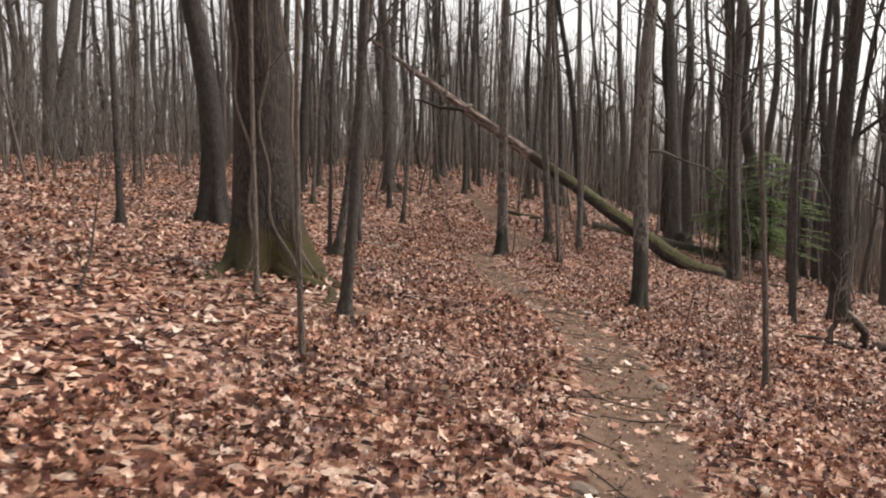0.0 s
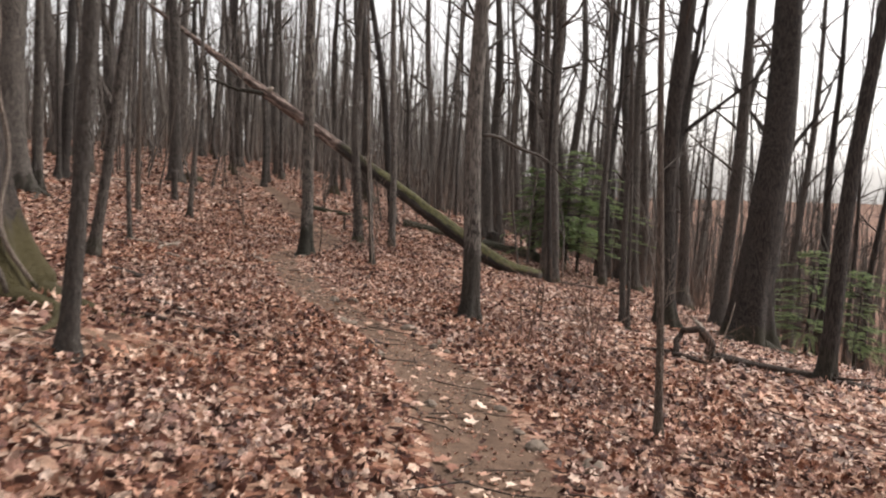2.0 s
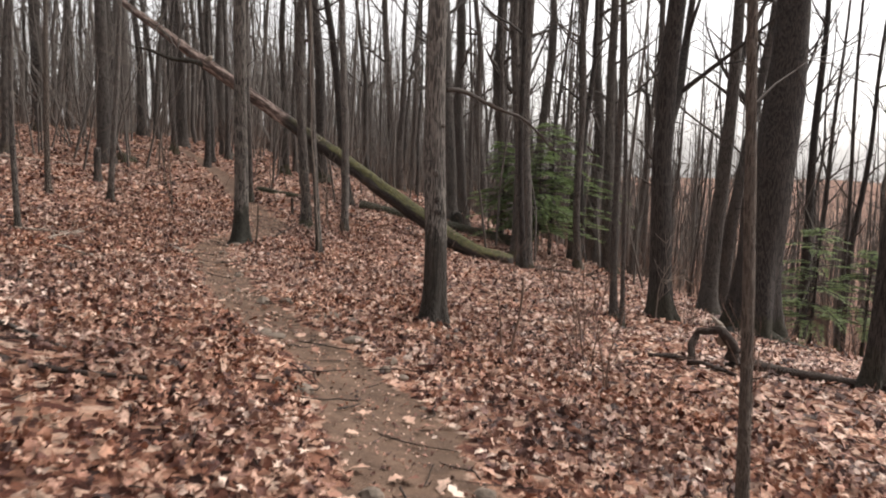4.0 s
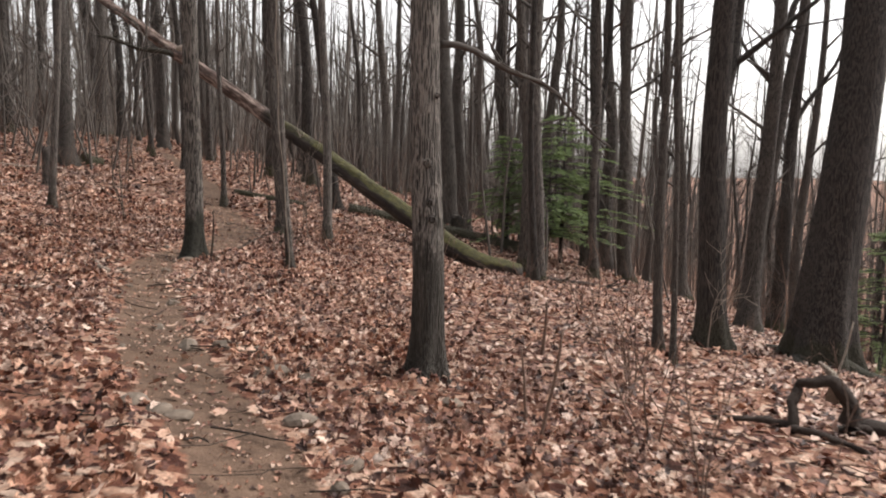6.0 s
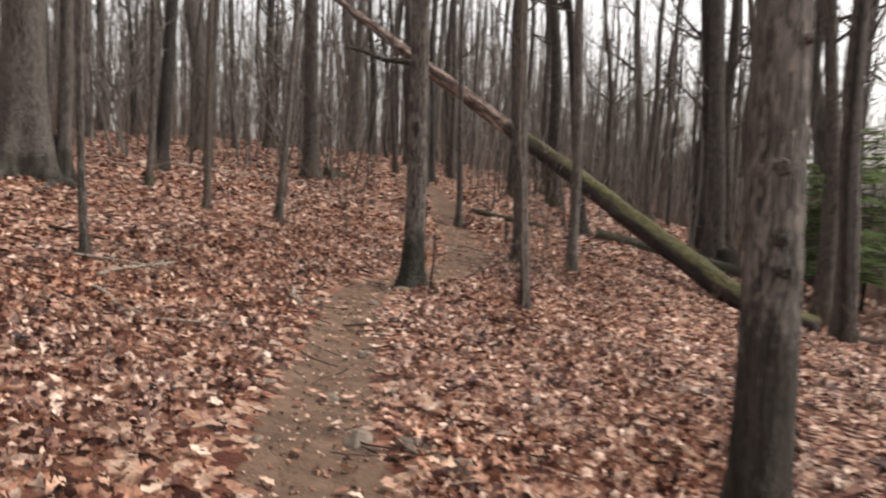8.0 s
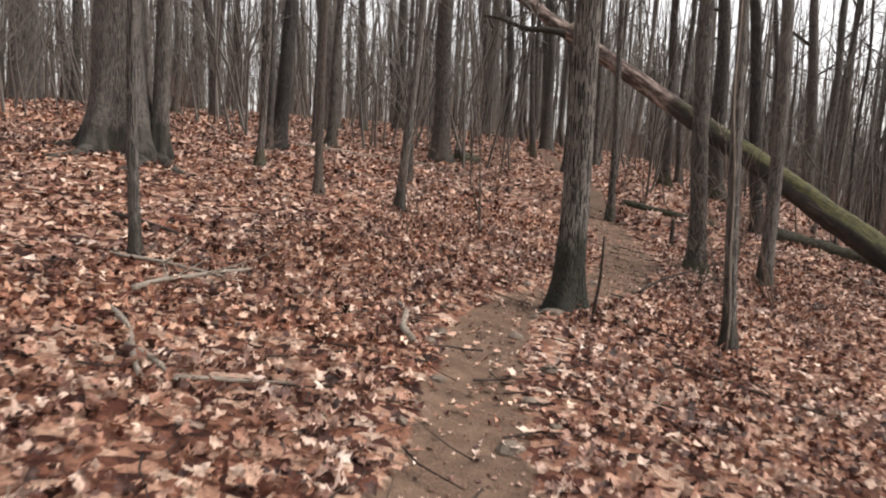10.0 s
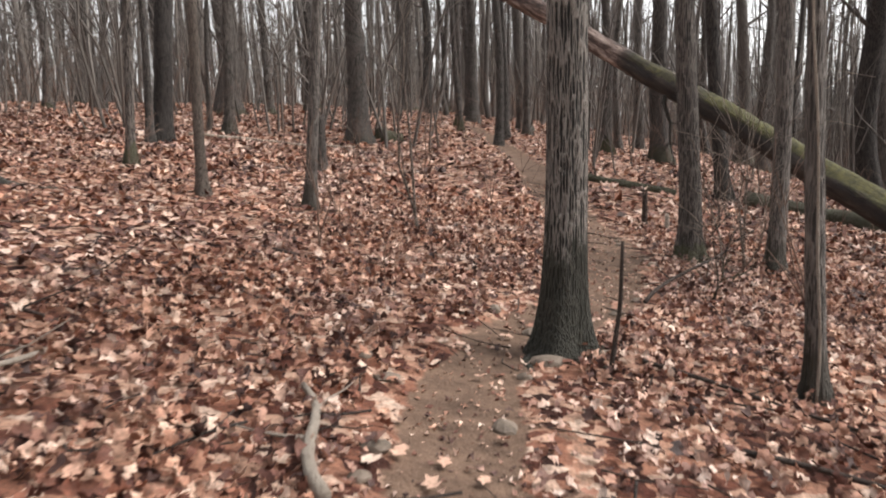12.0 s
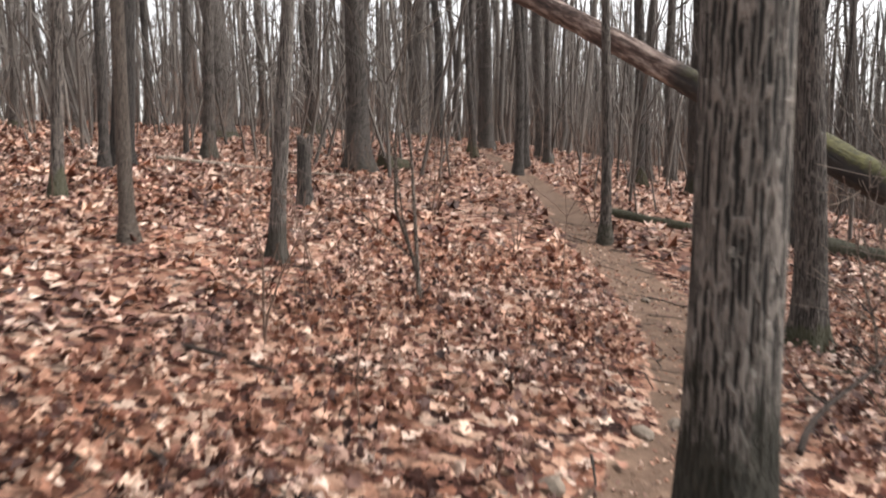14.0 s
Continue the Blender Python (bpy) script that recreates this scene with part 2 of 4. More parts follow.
STONE = plain_noise_material("trail_stone", (0.075, 0.057, 0.043), (0.25, 0.195, 0.15), 9, 0.8)
NEEDLES = twig_material("hemlock_needles", (0.10, 0.15, 0.07), (0.26, 0.34, 0.16))
nn, nl = NEEDLES.node_tree.nodes, NEEDLES.node_tree.links
thin = nn.new("ShaderNodeBsdfTranslucent")
thin.inputs["Color"].default_value = (0.22, 0.30, 0.11, 1)
blend = nn.new("ShaderNodeMixShader")
blend.inputs[0].default_value = 0.4
nl.new(nn["Principled BSDF"].outputs[0], blend.inputs[1])
nl.new(thin.outputs[0], blend.inputs[2])
nl.new(blend.outputs[0], nn["Material Output"].inputs["Surface"])


# ---- mesh helpers ----
class Build:
    """Gathers tubes and faces, then makes one mesh of them."""

    def __init__(self):
        self.v, self.q, self.t, self.count = [], [], [], 0

    def add(self, verts, quads=None, tris=None):
        self.v.append(np.asarray(verts, float))
        if quads is not None and len(quads):
            self.q.append(np.asarray(quads, int) + self.count)
        if tris is not None and len(tris):
            self.t.append(np.asarray(tris, int) + self.count)
        self.count += len(verts)

    def tube(self, pts, radii, sides=6, shape=None, cap=True):
        """A tube along pts; shape(ring, angle) scales the radius."""
        pts, radii = np.asarray(pts, float), np.asarray(radii, float)
        k = len(pts)
        d = np.gradient(pts, axis=0)
        d /= np.linalg.norm(d, axis=1)[:, None] + 1e-9
        ref = np.array([1.0, 0, 0]) if abs(d[:, 2]).mean() > 0.7 else np.array([0, 0, 1.0])
        u = ref - (d @ ref)[:, None] * d
        u /= np.linalg.norm(u, axis=1)[:, None]
        w = np.cross(d, u)
        a = np.arange(sides) * 2 * math.pi / sides
        rr = np.repeat(radii[:, None], sides, 1)
        if shape is not None:
            rr = rr * shape(np.arange(k)[:, None], a[None, :])
        v = pts[:, None] + rr[..., None] * (np.cos(a)[None, :, None] * u[:, None] + np.sin(a)[None, :, None] * w[:, None])
        i, j = np.meshgrid(np.arange(k - 1), np.arange(sides), indexing="ij")
        j2 = (j + 1) % sides
        quads = np.stack([i * sides + j, i * sides + j2, (i + 1) * sides + j2, (i + 1) * sides + j], -1).reshape(-1, 4)
        verts = v.reshape(-1, 3)
        tris = None
        if cap:
            s = np.arange(sides)
            verts = np.vstack([verts, pts[-1], pts[0]])
            top = np.stack([(k - 1) * sides + s, (k - 1) * sides + (s + 1) % sides, np.full(sides, k * sides)], -1)
            low = np.stack([(s + 1) % sides, s, np.full(sides, k * sides + 1)], -1)
            tris = np.vstack([top, low])
        self.add(verts, quads, tris)

    def mesh(self, name, mat, smooth=True):
        me = bpy.data.meshes.new(name)
        v = np.vstack(self.v)
        q = np.vstack(self.q) if self.q else np.zeros((0, 4), int)
        t = np.vstack(self.t) if self.t else np.zeros((0, 3), int)
        me.vertices.add(len(v))
        me.vertices.foreach_set("co", v.ravel())
        loops = np.concatenate([q.ravel(), t.ravel()])
        me.loops.add(len(loops))
        me.loops.foreach_set("vertex_index", loops)
        me.polygons.add(len(q) + len(t))
        me.polygons.foreach_set("loop_start", np.concatenate([np.arange(len(q)) * 4, len(q) * 4 + np.arange(len(t)) * 3]))
        if smooth:
            me.polygons.foreach_set("use_smooth", np.ones(len(q) + len(t), bool))
        me.update(calc_edges=True)
        me.materials.append(mat)
        return me


def part(name, build, mat, parent, label="", smooth=True):
    ob = new(name, build.mesh(name, mat, smooth))
    ob.parent = parent
    if label:
        tagged(ob, label)
    return ob


def thing(name, x, y, z, label, category, group="", kind=""):
    ob = new(name)
    ob.empty_display_size = 0.2
    ob.matrix_basis = pose(x, y, z)
    return tagged(ob, label, category, group, kind)


# ---- the ground ----
TRAIL = [(-40, 0.5), (-6, 0.0), (0, 0.1), (2.5, 0.6), (4.4, 1.2), (6.7, 1.63), (9.5, 1.98), (11.2, 1.86), (12.5, 1.56), (14.2, 1.22), (16.5, 1.05), (18.6, 0.90),
         (19.6, 0.98), (20.4, 1.35), (21.3, 1.88), (22.6, 2.2), (24.2, 2.35), (26.4, 2.2), (29.0, 1.84), (31.5, 1.9), (35.4, 1.5), (38.3, 1.05), (48, -0.5), (60, -0.5)]


def trail_x(y):
    ys, xs = [p[0] for p in TRAIL], [p[1] for p in TRAIL]
    return sum(np.interp(np.asarray(y, float) + o, ys, xs) for o in (-0.8, -0.4, 0.0, 0.4, 0.8)) / 5


def waves(x, y, size, seed, n=7):
    r = np.random.RandomState(seed)
    s = 0.0
    for _ in range(n):
        a, f, ph = r.uniform(0, 6.28), r.uniform(0.6, 1.7) * 6.28 / size, r.uniform(0, 6.28)
        s = s + np.sin((x * math.cos(a) + y * math.sin(a)) * f + ph)
    return s / n


def trail_mask(x, y):
    """1 on the worn trail, 0 off it."""
    half = 0.29 + 0.07 / (1 + np.exp((y - 12.5) / 0.8)) + 0.07 * waves(x * 0, y, 3.5, 5) + 0.09 * waves(x, y, 0.7, 6) + 0.12 * np.exp(-((y - 24) / 2.2) ** 2) + 0.05 / (1 + np.exp((28 - y) / 1.0))
    d = np.abs(x - trail_x(y)) + 0.10 * waves(x, y, 0.45, 7)
    fade = 1 / (1 + np.exp((y - 46) / 2.5))
    return np.clip(1.5 - d / half, 0, 1) * fade


HUMUS = [(-0.3, 9.0, 0.8, 0.5), (-0.7, 10.6, 0.5, 0.4), (1.45, 18.1, 0.2, 1.1), (0.95, 20.1, 0.55, 0.35), (-2.0, 8.6, 0.9, 0.4),
         (-0.9, 8.9, 0.6, 0.4), (3.0, 12.7, 0.6, 0.3), (0.85, 12.3, 0.5, 0.35), (-0.2, 16.6, 0.5, 0.4)]


def humus(x, y):
    """1 where the leaves lie thin over dark humus."""
    return np.clip(sum(np.exp(-((x - a) / sx) ** 2 - ((y - b) / sy) ** 2) for a, b, sx, sy in HUMUS), 0, 1)


def slope(x, y):
    """The hillside: falls from the high ground on one hand to a valley on the other."""
    xx = np.where(x > 25, 25 + 40 * np.tanh((x - 25) / 40), x)
    u, v = 1.4 * np.tanh(xx / 14), np.tanh((y - 15) / 25)
    d = np.log1p(np.exp((xx - 9) / 4))
    return (-0.5838 - 1.0209 * u - 0.807 * v + 0.2412 * u * v + 0.8861 * u * u + 1.7689 * v * v - 1.0134 * u * u * v
            - 0.0066 * u * v * v + 0.5465 * v ** 3 - 1.7477 * d + 0.3895 * d * v)


def height(x, y):
    x, y = np.asarray(x, float), np.asarray(y, float)
    mound = 0.18 * np.exp(-((x + 2.2) ** 2 + (y - 9.9) ** 2) / 1.4) + 0.2 * np.exp(-((x + 5.2) ** 2 + (y - 23.1) ** 2) / 1.6)
    mound = mound - 0.32 * np.exp(-((x - 8.3) ** 2 + (y - 24.4) ** 2) / 2.2)
    return slope(x, y) + 0.035 * waves(x, y, 2.6, 1) + 0.018 * waves(x, y, 0.8, 2) - 0.04 * trail_mask(x, y) + mound


def stretched(lo, hi, step, reach, grow=1.13):
    """Grid lines: even between lo and hi, then ever wider out to reach."""
    out = list(np.arange(lo, hi, step))
    for sign, start in ((1, out[-1]), (-1, lo)):
        c, s = start, step
        while abs(c) < reach:
            s *= grow
            c += sign * s
            out.append(c)
    return np.array(sorted(out))


gx, gy = stretched(-6, 10, 0.11, 420), stretched(1, 30, 0.11, 420)
XX, YY = np.meshgrid(gx, gy, indexing="ij")
gb = Build()
gi, gj = np.meshgrid(np.arange(len(gx) - 1), np.arange(len(gy) - 1), indexing="ij")
k = len(gy)
gb.add(np.stack([XX, YY, height(XX, YY)], -1).reshape(-1, 3),
       np.stack([gi * k + gj, (gi + 1) * k + gj, (gi + 1) * k + gj + 1, gi * k + gj + 1], -1).reshape(-1, 4))
ground = new("ground", gb.mesh("ground", GROUND))
ground.data.attributes.new("trail", "FLOAT", "POINT").data.foreach_set("value", np.maximum(trail_mask(XX, YY), 0.5 * humus(XX, YY)).ravel().astype(np.float32))
tagged(ground, "sloping forest floor of brown leaf litter with a narrow worn dirt trail", "ground", kind="structure")


def ground_z(x, y):
    return float(height(x, y))


# ---- trees ----
def bough(b, rng, start, direction, length, radius, level, sides=5):
    """A limb that bends upward, with side twigs."""
    steps = 6 if level > 1 else 4 if level else 3
    d = np.array(direction, float)
    d /= np.linalg.norm(d)
    pts, p = [np.array(start, float)], np.array(start, float)
    for _ in range(steps):
        d = d + rng.normal(0, 0.16, 3) + np.array([0, 0, 0.07])
        d /= np.linalg.norm(d)
        p = p + d * length / steps
        pts.append(p.copy())
    radii = np.maximum(radius * (1 - 0.88 * np.linspace(0, 1, len(pts)) ** 0.9), 0.0035)
    b.tube(pts, radii, sides, cap=False)
    if level > 0:
        for _ in range(5 if level > 1 else 4):
            i = rng.randint(1, len(pts) - 1)
            side = rng.normal(0, 1, 3)
            side -= side @ d * d
            side /= np.linalg.norm(side)
            bough(b, rng, pts[i], d * 0.8 + side * rng.uniform(0.6, 1.0), length * rng.uniform(0.35, 0.6), radii[i] * 0.6, level - 1, 4 if level > 1 else 3)


def trunk_axis(rng, h, lean, wander, n):
    z = np.concatenate([np.linspace(-0.3, 3.2, n), np.linspace(3.2, h, 14)[1:]])
    a, f, ph = rng.uniform(0.4, 1.0, (2, 3)), rng.uniform(0.25, 1.1, (2, 3)), rng.uniform(0, 6.28, (2, 3))
    off = [sum(a[i, j] * (np.sin(f[i, j] * z + ph[i, j]) - math.sin(ph[i, j])) for j in range(3)) * wander for i in (0, 1)]
    off = [o - np.interp(3.5, z, o) * z / 3.5 for o in off]
    return z, np.stack([lean[0] * z + off[0], lean[1] * z + off[1], z], -1)


def stem(b, rng, r, h, lean, near, flare=0.6, origin=(0, 0, 0), wander=None):
    """One trunk with flared foot, root lobes and furrows."""
    n = (80 if r > 0.1 else 34) if near else 12
    z, pts = trunk_axis(rng, h, lean, r * 0.28 + 0.02 if wander is None else wander, n)
    zz = np.maximum(z, 0)
    radii = r * np.maximum(1.06 - 0.88 * (zz / h) ** 0.85, 0.06) * (1 + flare * np.exp(-zz / (1.35 * r + 0.05)))
    sides = (72 if r > 0.1 else 20) if near else (10 if r > 0.06 else 7)
    lobes, ph, ph2 = rng.randint(4, 7), rng.uniform(0, 6.28), rng.uniform(0, 6.28, 4)

    def shape(i, a):
        g = np.exp(-zz[i] / (1.9 * r + 0.03))
        s = 1 + 0.20 * g * np.cos(lobes * a + ph) + 0.10 * g * np.cos(2 * a + ph2[0])
        s = s + 0.035 * np.cos(3 * a + ph2[1] + z[i] * 0.6) + 0.025 * np.sin(z[i] * 3.1 + a + ph2[2])
        if near:
            k1 = max(7, int(75 * r + 4))
            w1 = 1 - np.abs(np.sin(k1 * a + 1.6 * np.sin(z[i] * 2.7 + 3 * a + ph2[3])))
            w2 = 1 - np.abs(np.sin((k1 - 3) * a - 1.9 * np.sin(z[i] * 3.9 + 2 * a + ph2[2])))
            s = s - (0.0075 / r) * (w1 ** 3 + 0.7 * w2 ** 4) * (0.7 + 0.3 * np.sin(z[i] * 11.0 + 5 * a))
        return s

    b.tube(pts + np.array(origin), radii, sides, shape)
    return pts + np.array(origin), radii


TREES = []
KNOTS = [(1.75, -1.75, 0.034), (1.45, -1.65, 0.026), (1.30, -1.5, 0.03), (2.3, -0.9, 0.022)]


def tree(x, y, r, lx=0.0, ly=0.0, h=None, near=False, bark=None, flare=0.6, label="", limbs=None, low=0.2, forks=(), sub=1, wander=None, knots=(), vines=0, roots=0, low_branch=False, big_limbs=()):
    """A leafless tree: trunk, and a crown of bare limbs. forks: extra stems (dx, dy, radius, lean x, lean y)."""
    rng = np.random.RandomState(int(abs(x * 131 + y * 977)) % 100000)
    small = r < 0.085
    h = h or (min(6 + 95 * r, 15) if small else rng.uniform(17, 22))
    if not label:
        if r < 0.05:
            label = "slender leafless sapling with thin grey-brown bark standing in leaf litter"
        elif small:
            label = "young leafless tree with a thin straight trunk and grey bark"
        elif r < 0.2:
            label = "leafless forest tree with a straight furrowed grey-brown trunk"
        else:
            label = "tall leafless forest tree with a thick dark furrowed trunk"
    t = thing("sapling" if r < 0.05 else "tree", x, y, ground_z(x, y), label, "sapling" if r < 0.05 else "tree", "forest trees")
    bark = bark or (BARK_THIN if r < 0.07 else (BARK_OAK, BARK_GREY, BARK_GREY, BARK_DARK)[rng.randint(4)])
    b, c = Build(), Build()
    stems = [stem(b, rng, r, h, (lx, ly), near, flare, wander=wander)]
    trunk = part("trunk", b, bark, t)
    for z, a, s in knots:
        kb, j = Build(), np.searchsorted(stems[0][0][:, 2], z)
        o = np.array([math.cos(a), math.sin(a), 0.0])
        at = stems[0][0][j] + o * stems[0][1][j] * 0.9
        kb.tube([at - o * 0.02, at + o * 0.012, at + o * 0.034, at + o * 0.02], (s * 1.35, s * 1.2, s * 0.7, s * 0.25), 10)
        part("knot", kb, BARK_OAK, trunk, "dark healed branch knot")
    for i in range(vines):
        vb, a0 = Build(), -1.9 + i * 0.75
        zs = np.linspace(0.0, 5.2, 40)
        ang = a0 + 0.22 * np.sin(zs * 1.7 + i * 2) + 0.10 * np.sin(zs * 5.1 + i)
        ax = np.stack([np.interp(zs, stems[0][0][:, 2], stems[0][0][:, c]) for c in range(3)], -1)
        rr = np.interp(zs, stems[0][0][:, 2], stems[0][1]) * 1.08 + 0.08 * r + 0.13 * r * np.exp(-zs) + 0.03 * np.sin(zs * 2.2 + i) ** 2
        vb.tube(ax + np.stack([rr * np.cos(ang), rr * np.sin(ang), 0 * zs], -1), np.linspace(1.0, 0.5, 40) * min(0.022, 0.16 * r), 7, lambda i, a: 1 + 0.2 * np.sin(i * 0.9 + a))
        part("vine", vb, PALE if r < 0.1 else BARK_TAN, t, "thin pale woody vine climbing the trunk")
    for i in range(roots):
        rb, a0 = Build(), 6.28 * (i + rng.uniform(0, 0.6)) / roots
        ss = np.linspace(0.7, 1.0 + rng.uniform(1.3, 2.3), 12)
        ang = a0 + 0.25 * np.sin(ss * 2 + i)
        px, py = r * ss * np.cos(ang) * 1.25, r * ss * np.sin(ang) * 1.25
        gz = height(x + px, y + py) - ground_z(x, y)
        rb.tube(np.stack([px, py, gz + 0.35 * r * np.exp(-(ss - 0.7) * 1.6) - 0.08 * r], -1), r * np.linspace(0.42, 0.10, 12), 9, lambda i, a: 1 + 0.1 * np.sin(i * 1.3 + 2 * a))
        part("root", rb, bark, t)
    if low_branch:
        lb2 = Build()
        us = np.linspace(0, 1, 12)
        lb2.tube(np.stack([0.08 + 1.75 * us, 0.35 * us + 0.03 * np.sin(us * 9), 2.72 - 0.15 * us - 0.65 * us ** 2 + 0.03 * np.sin(us * 13)], -1), np.linspace(0.03, 0.007, 12), 7)
        for i in range(7):
            u = 0.2 + 0.11 * i
            bough(lb2, rng, (0.08 + 1.75 * u, 0.35 * u, 2.72 - 0.15 * u - 0.65 * u * u), (0.8, rng.normal(0, 0.5), rng.normal(-0.1, 0.5)), rng.uniform(0.25, 0.6), 0.008, 0, 4)
        part("branch", lb2, TWIG, t, "thin drooping bare branch")
    for dx, dy, fr, fx, fy in forks:
        b2 = Build()
        stems.append(stem(b2, rng, fr, h * 0.9, (fx, fy), near, flare, (dx, dy, 0)))
        part("trunk", b2, bark, t)
    for z, a, length, lr in big_limbs:
        j = np.searchsorted(stems[0][0][:, 2], z)
        gb2 = Build()
        bough(gb2, rng, stems[0][0][j], (math.cos(a), math.sin(a), 1.5), length, lr, 2, 8)
        part("limb", gb2, bark, t)
    for pts, radii in stems:
        count = limbs if limbs is not None else (7 if small else 12)
        for i in range(count):
            f = low + (0.97 - low) * (i + rng.uniform(0, 1)) / count
            z = f * h
            j = np.searchsorted(pts[:, 2], z)
            j = min(j, len(pts) - 2)
            at = pts[j]
            a = rng.uniform(0, 6.28)
            up = rng.uniform(0.25, 1.0)
            bough(c, rng, at, (math.cos(a), math.sin(a), up), 0.2 * h * rng.uniform(0.6, 1.1) * min(1.1 - 0.5 * f, 0.35 + 1.6 * f), radii[j] * min(0.5, 0.15 + 0.6 * f), sub)
    part("crown", c, TWIG, t)
    TREES.append((x, y, r))
    return t


# trees beside the trail
tree(3.22, 7.56, 0.031, -0.059, 0.013, near=True, bark=BARK_TAN)
tree(-1.06, 8.24, 0.064, 0.075, 0.000, near=True)
tree(-2.23, 10.02, 0.37, -0.036, 0.000, near=True, bark=BARK_OLD, flare=0.5, label="very thick old oak with dark furrowed bark, mossy roots and vines", wander=0.03, vines=3, roots=5)
tree(8.19, 11.56, 0.115, 0.05, 0.0, near=True, bark=BARK_DARK, wander=0.06)
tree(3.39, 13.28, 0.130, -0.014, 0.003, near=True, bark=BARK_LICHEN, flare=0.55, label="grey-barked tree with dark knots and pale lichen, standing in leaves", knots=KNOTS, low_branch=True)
tree(-5.71, 13.81, 0.065, -0.005, -0.000)
tree(6.74, 14.72, 0.037, -0.040, 0.010)
tree(7.08, 15.55, 0.061, -0.023, 0.007)
tree(-2.05, 14.95, 0.079, 0.151, -0.030)
tree(-2.18, 14.95, 0.044, 0.029, -0.006)
tree(10.50, 16.50, 0.385, 0.062, -0.012, near=True, bark=BARK_DARK, flare=0.5, label="big dark tree trunk with a broad flared foot on the slope", roots=4)
tree(8.42, 16.28, 0.182, -0.046, 0.010, near=True, big_limbs=[(3.0, 0.35, 6.0, 0.10)])
tree(-5.10, 17.40, 0.265, -0.040, -0.000, near=True, bark=BARK_DARK)
tree(-1.93, 18.09, 0.047, 0.015, 0.002, near=True, bark=BARK_PALE)
tree(2.93, 19.46, 0.058, -0.047, -0.007, near=True, bark=BARK_PALE, vines=1)
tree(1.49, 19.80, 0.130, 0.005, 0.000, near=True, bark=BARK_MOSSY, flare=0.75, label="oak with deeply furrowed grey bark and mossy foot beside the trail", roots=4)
tree(8.18, 21.86, 0.072, -0.053, 0.014)
tree(8.56, 22.67, 0.182, -0.048, -0.000, big_limbs=[(7.0, 3.3, 4.5, 0.11), (7.3, 0.1, 4.5, 0.10)])
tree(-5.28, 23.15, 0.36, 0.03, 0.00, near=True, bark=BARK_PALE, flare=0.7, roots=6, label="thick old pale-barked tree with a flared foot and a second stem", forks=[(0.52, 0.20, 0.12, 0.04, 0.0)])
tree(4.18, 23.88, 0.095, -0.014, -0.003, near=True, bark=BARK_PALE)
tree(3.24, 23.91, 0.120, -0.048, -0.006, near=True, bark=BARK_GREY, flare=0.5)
tree(13.10, 21.35, 0.20, 0.045, -0.003, big_limbs=[(4.6, 0.4, 5.0, 0.10)])
tree(-2.53, 24.23, 0.066, 0.020, 0.002, near=True, bark=BARK_TAN)
tree(-1.26, 24.48, 0.072, 0.076, 0.004, near=True, bark=BARK_PALE)
tree(-9.64, 24.56, 0.071, 0.043, 0.000)
tree(9.38, 25.16, 0.171, -0.015, 0.004)
tree(11.51, 25.51, 0.112, -0.037, -0.000)
tree(-4.36, 26.19, 0.071, 0.038, 0.004)
tree(12.31, 27.19, 0.110, 0.004, -0.002)
tree(19.02, 28.54, 0.24, 0.034, -0.010, big_limbs=[(6.0, 2.6, 5.0, 0.10)])
tree(2.18, 28.62, 0.074, -0.019, -0.005)
tree(-5.53, 29.46, 0.080, 0.012, 0.001)
tree(21.07, 29.76, 0.26, 0.023, -0.007, big_limbs=[(7.0, 0.2, 5.0, 0.11)])
tree(14.93, 29.77, 0.218, -0.055, -0.000)
tree(-5.53, 30.00, 0.180, 0.076, 0.012)
tree(5.59, 31.09, 0.143, -0.111, -0.020)
tree(9.58, 32.33, 0.268, -0.031, 0.003)
tree(-5.24, 33.05, 0.122, 0.041, 0.003)
tree(-5.83, 33.31, 0.058, 0.048, 0.004)
tree(16.47, 33.70, 0.291, -0.033, 0.009)
tree(13.60, 33.78, 0.213, 0.043, -0.011)
tree(-2.37, 34.04, 0.233, -0.009, -0.005)
tree(13.58, 34.47, 0.337, -0.001, -0.000)
tree(10.29, 35.17, 0.324, -0.065, -0.009)
tree(-17.78, 36.95, 0.372, 0.043, 0.000)
tree(-12.24, 37.45, 0.121, 0.018, 0.000)
tree(1.02, 38.01, 0.119, -0.005, -0.003)
tree(5.77, 38.57, 0.252, -0.032, -0.003)
tree(14.36, 38.77, 0.370, -0.013, 0.004)
tree(4.27, 39.09, 0.168, -0.012, -0.001)
tree(1.20, 39.87, 0.127, -0.019, -0.002)
tree(-7.77, 40.29, 0.357, -0.016, -0.003)
tree(-20.21, 40.43, 0.410, 0.042, 0.006)
tree(-18.91, 41.49, 0.179, 0.051, 0.000)
tree(-0.26, 41.65, 0.100, -0.068, -0.012)
tree(-6.93, 42.13, 0.147, -0.034, -0.006)
tree(5.07, 42.22, 0.119, -0.034, -0.006)
tree(2.00, 43.06, 0.116, -0.007, -0.003)
tree(-0.48, 43.60, 0.115, 0.003, -0.004)
tree(6.06, 44.05, 0.187, -0.032, -0.003)
tree(-24.39, 45.34, 0.326, 0.041, 0.000)
tree(11.20, 46.25, 0.203, -0.009, 0.003)
tree(-6.54, 46.42, 0.238, 0.007, 0.001)
tree(-0.08, 47.46, 0.214, -0.002, -0.000)
tree(-7.18, 49.23, 0.223, 0.008, 0.000)
tree(-0.09, 49.37, 0.228, -0.071, -0.013)
tree(11.61, 50.18, 0.298, -0.020, 0.001)
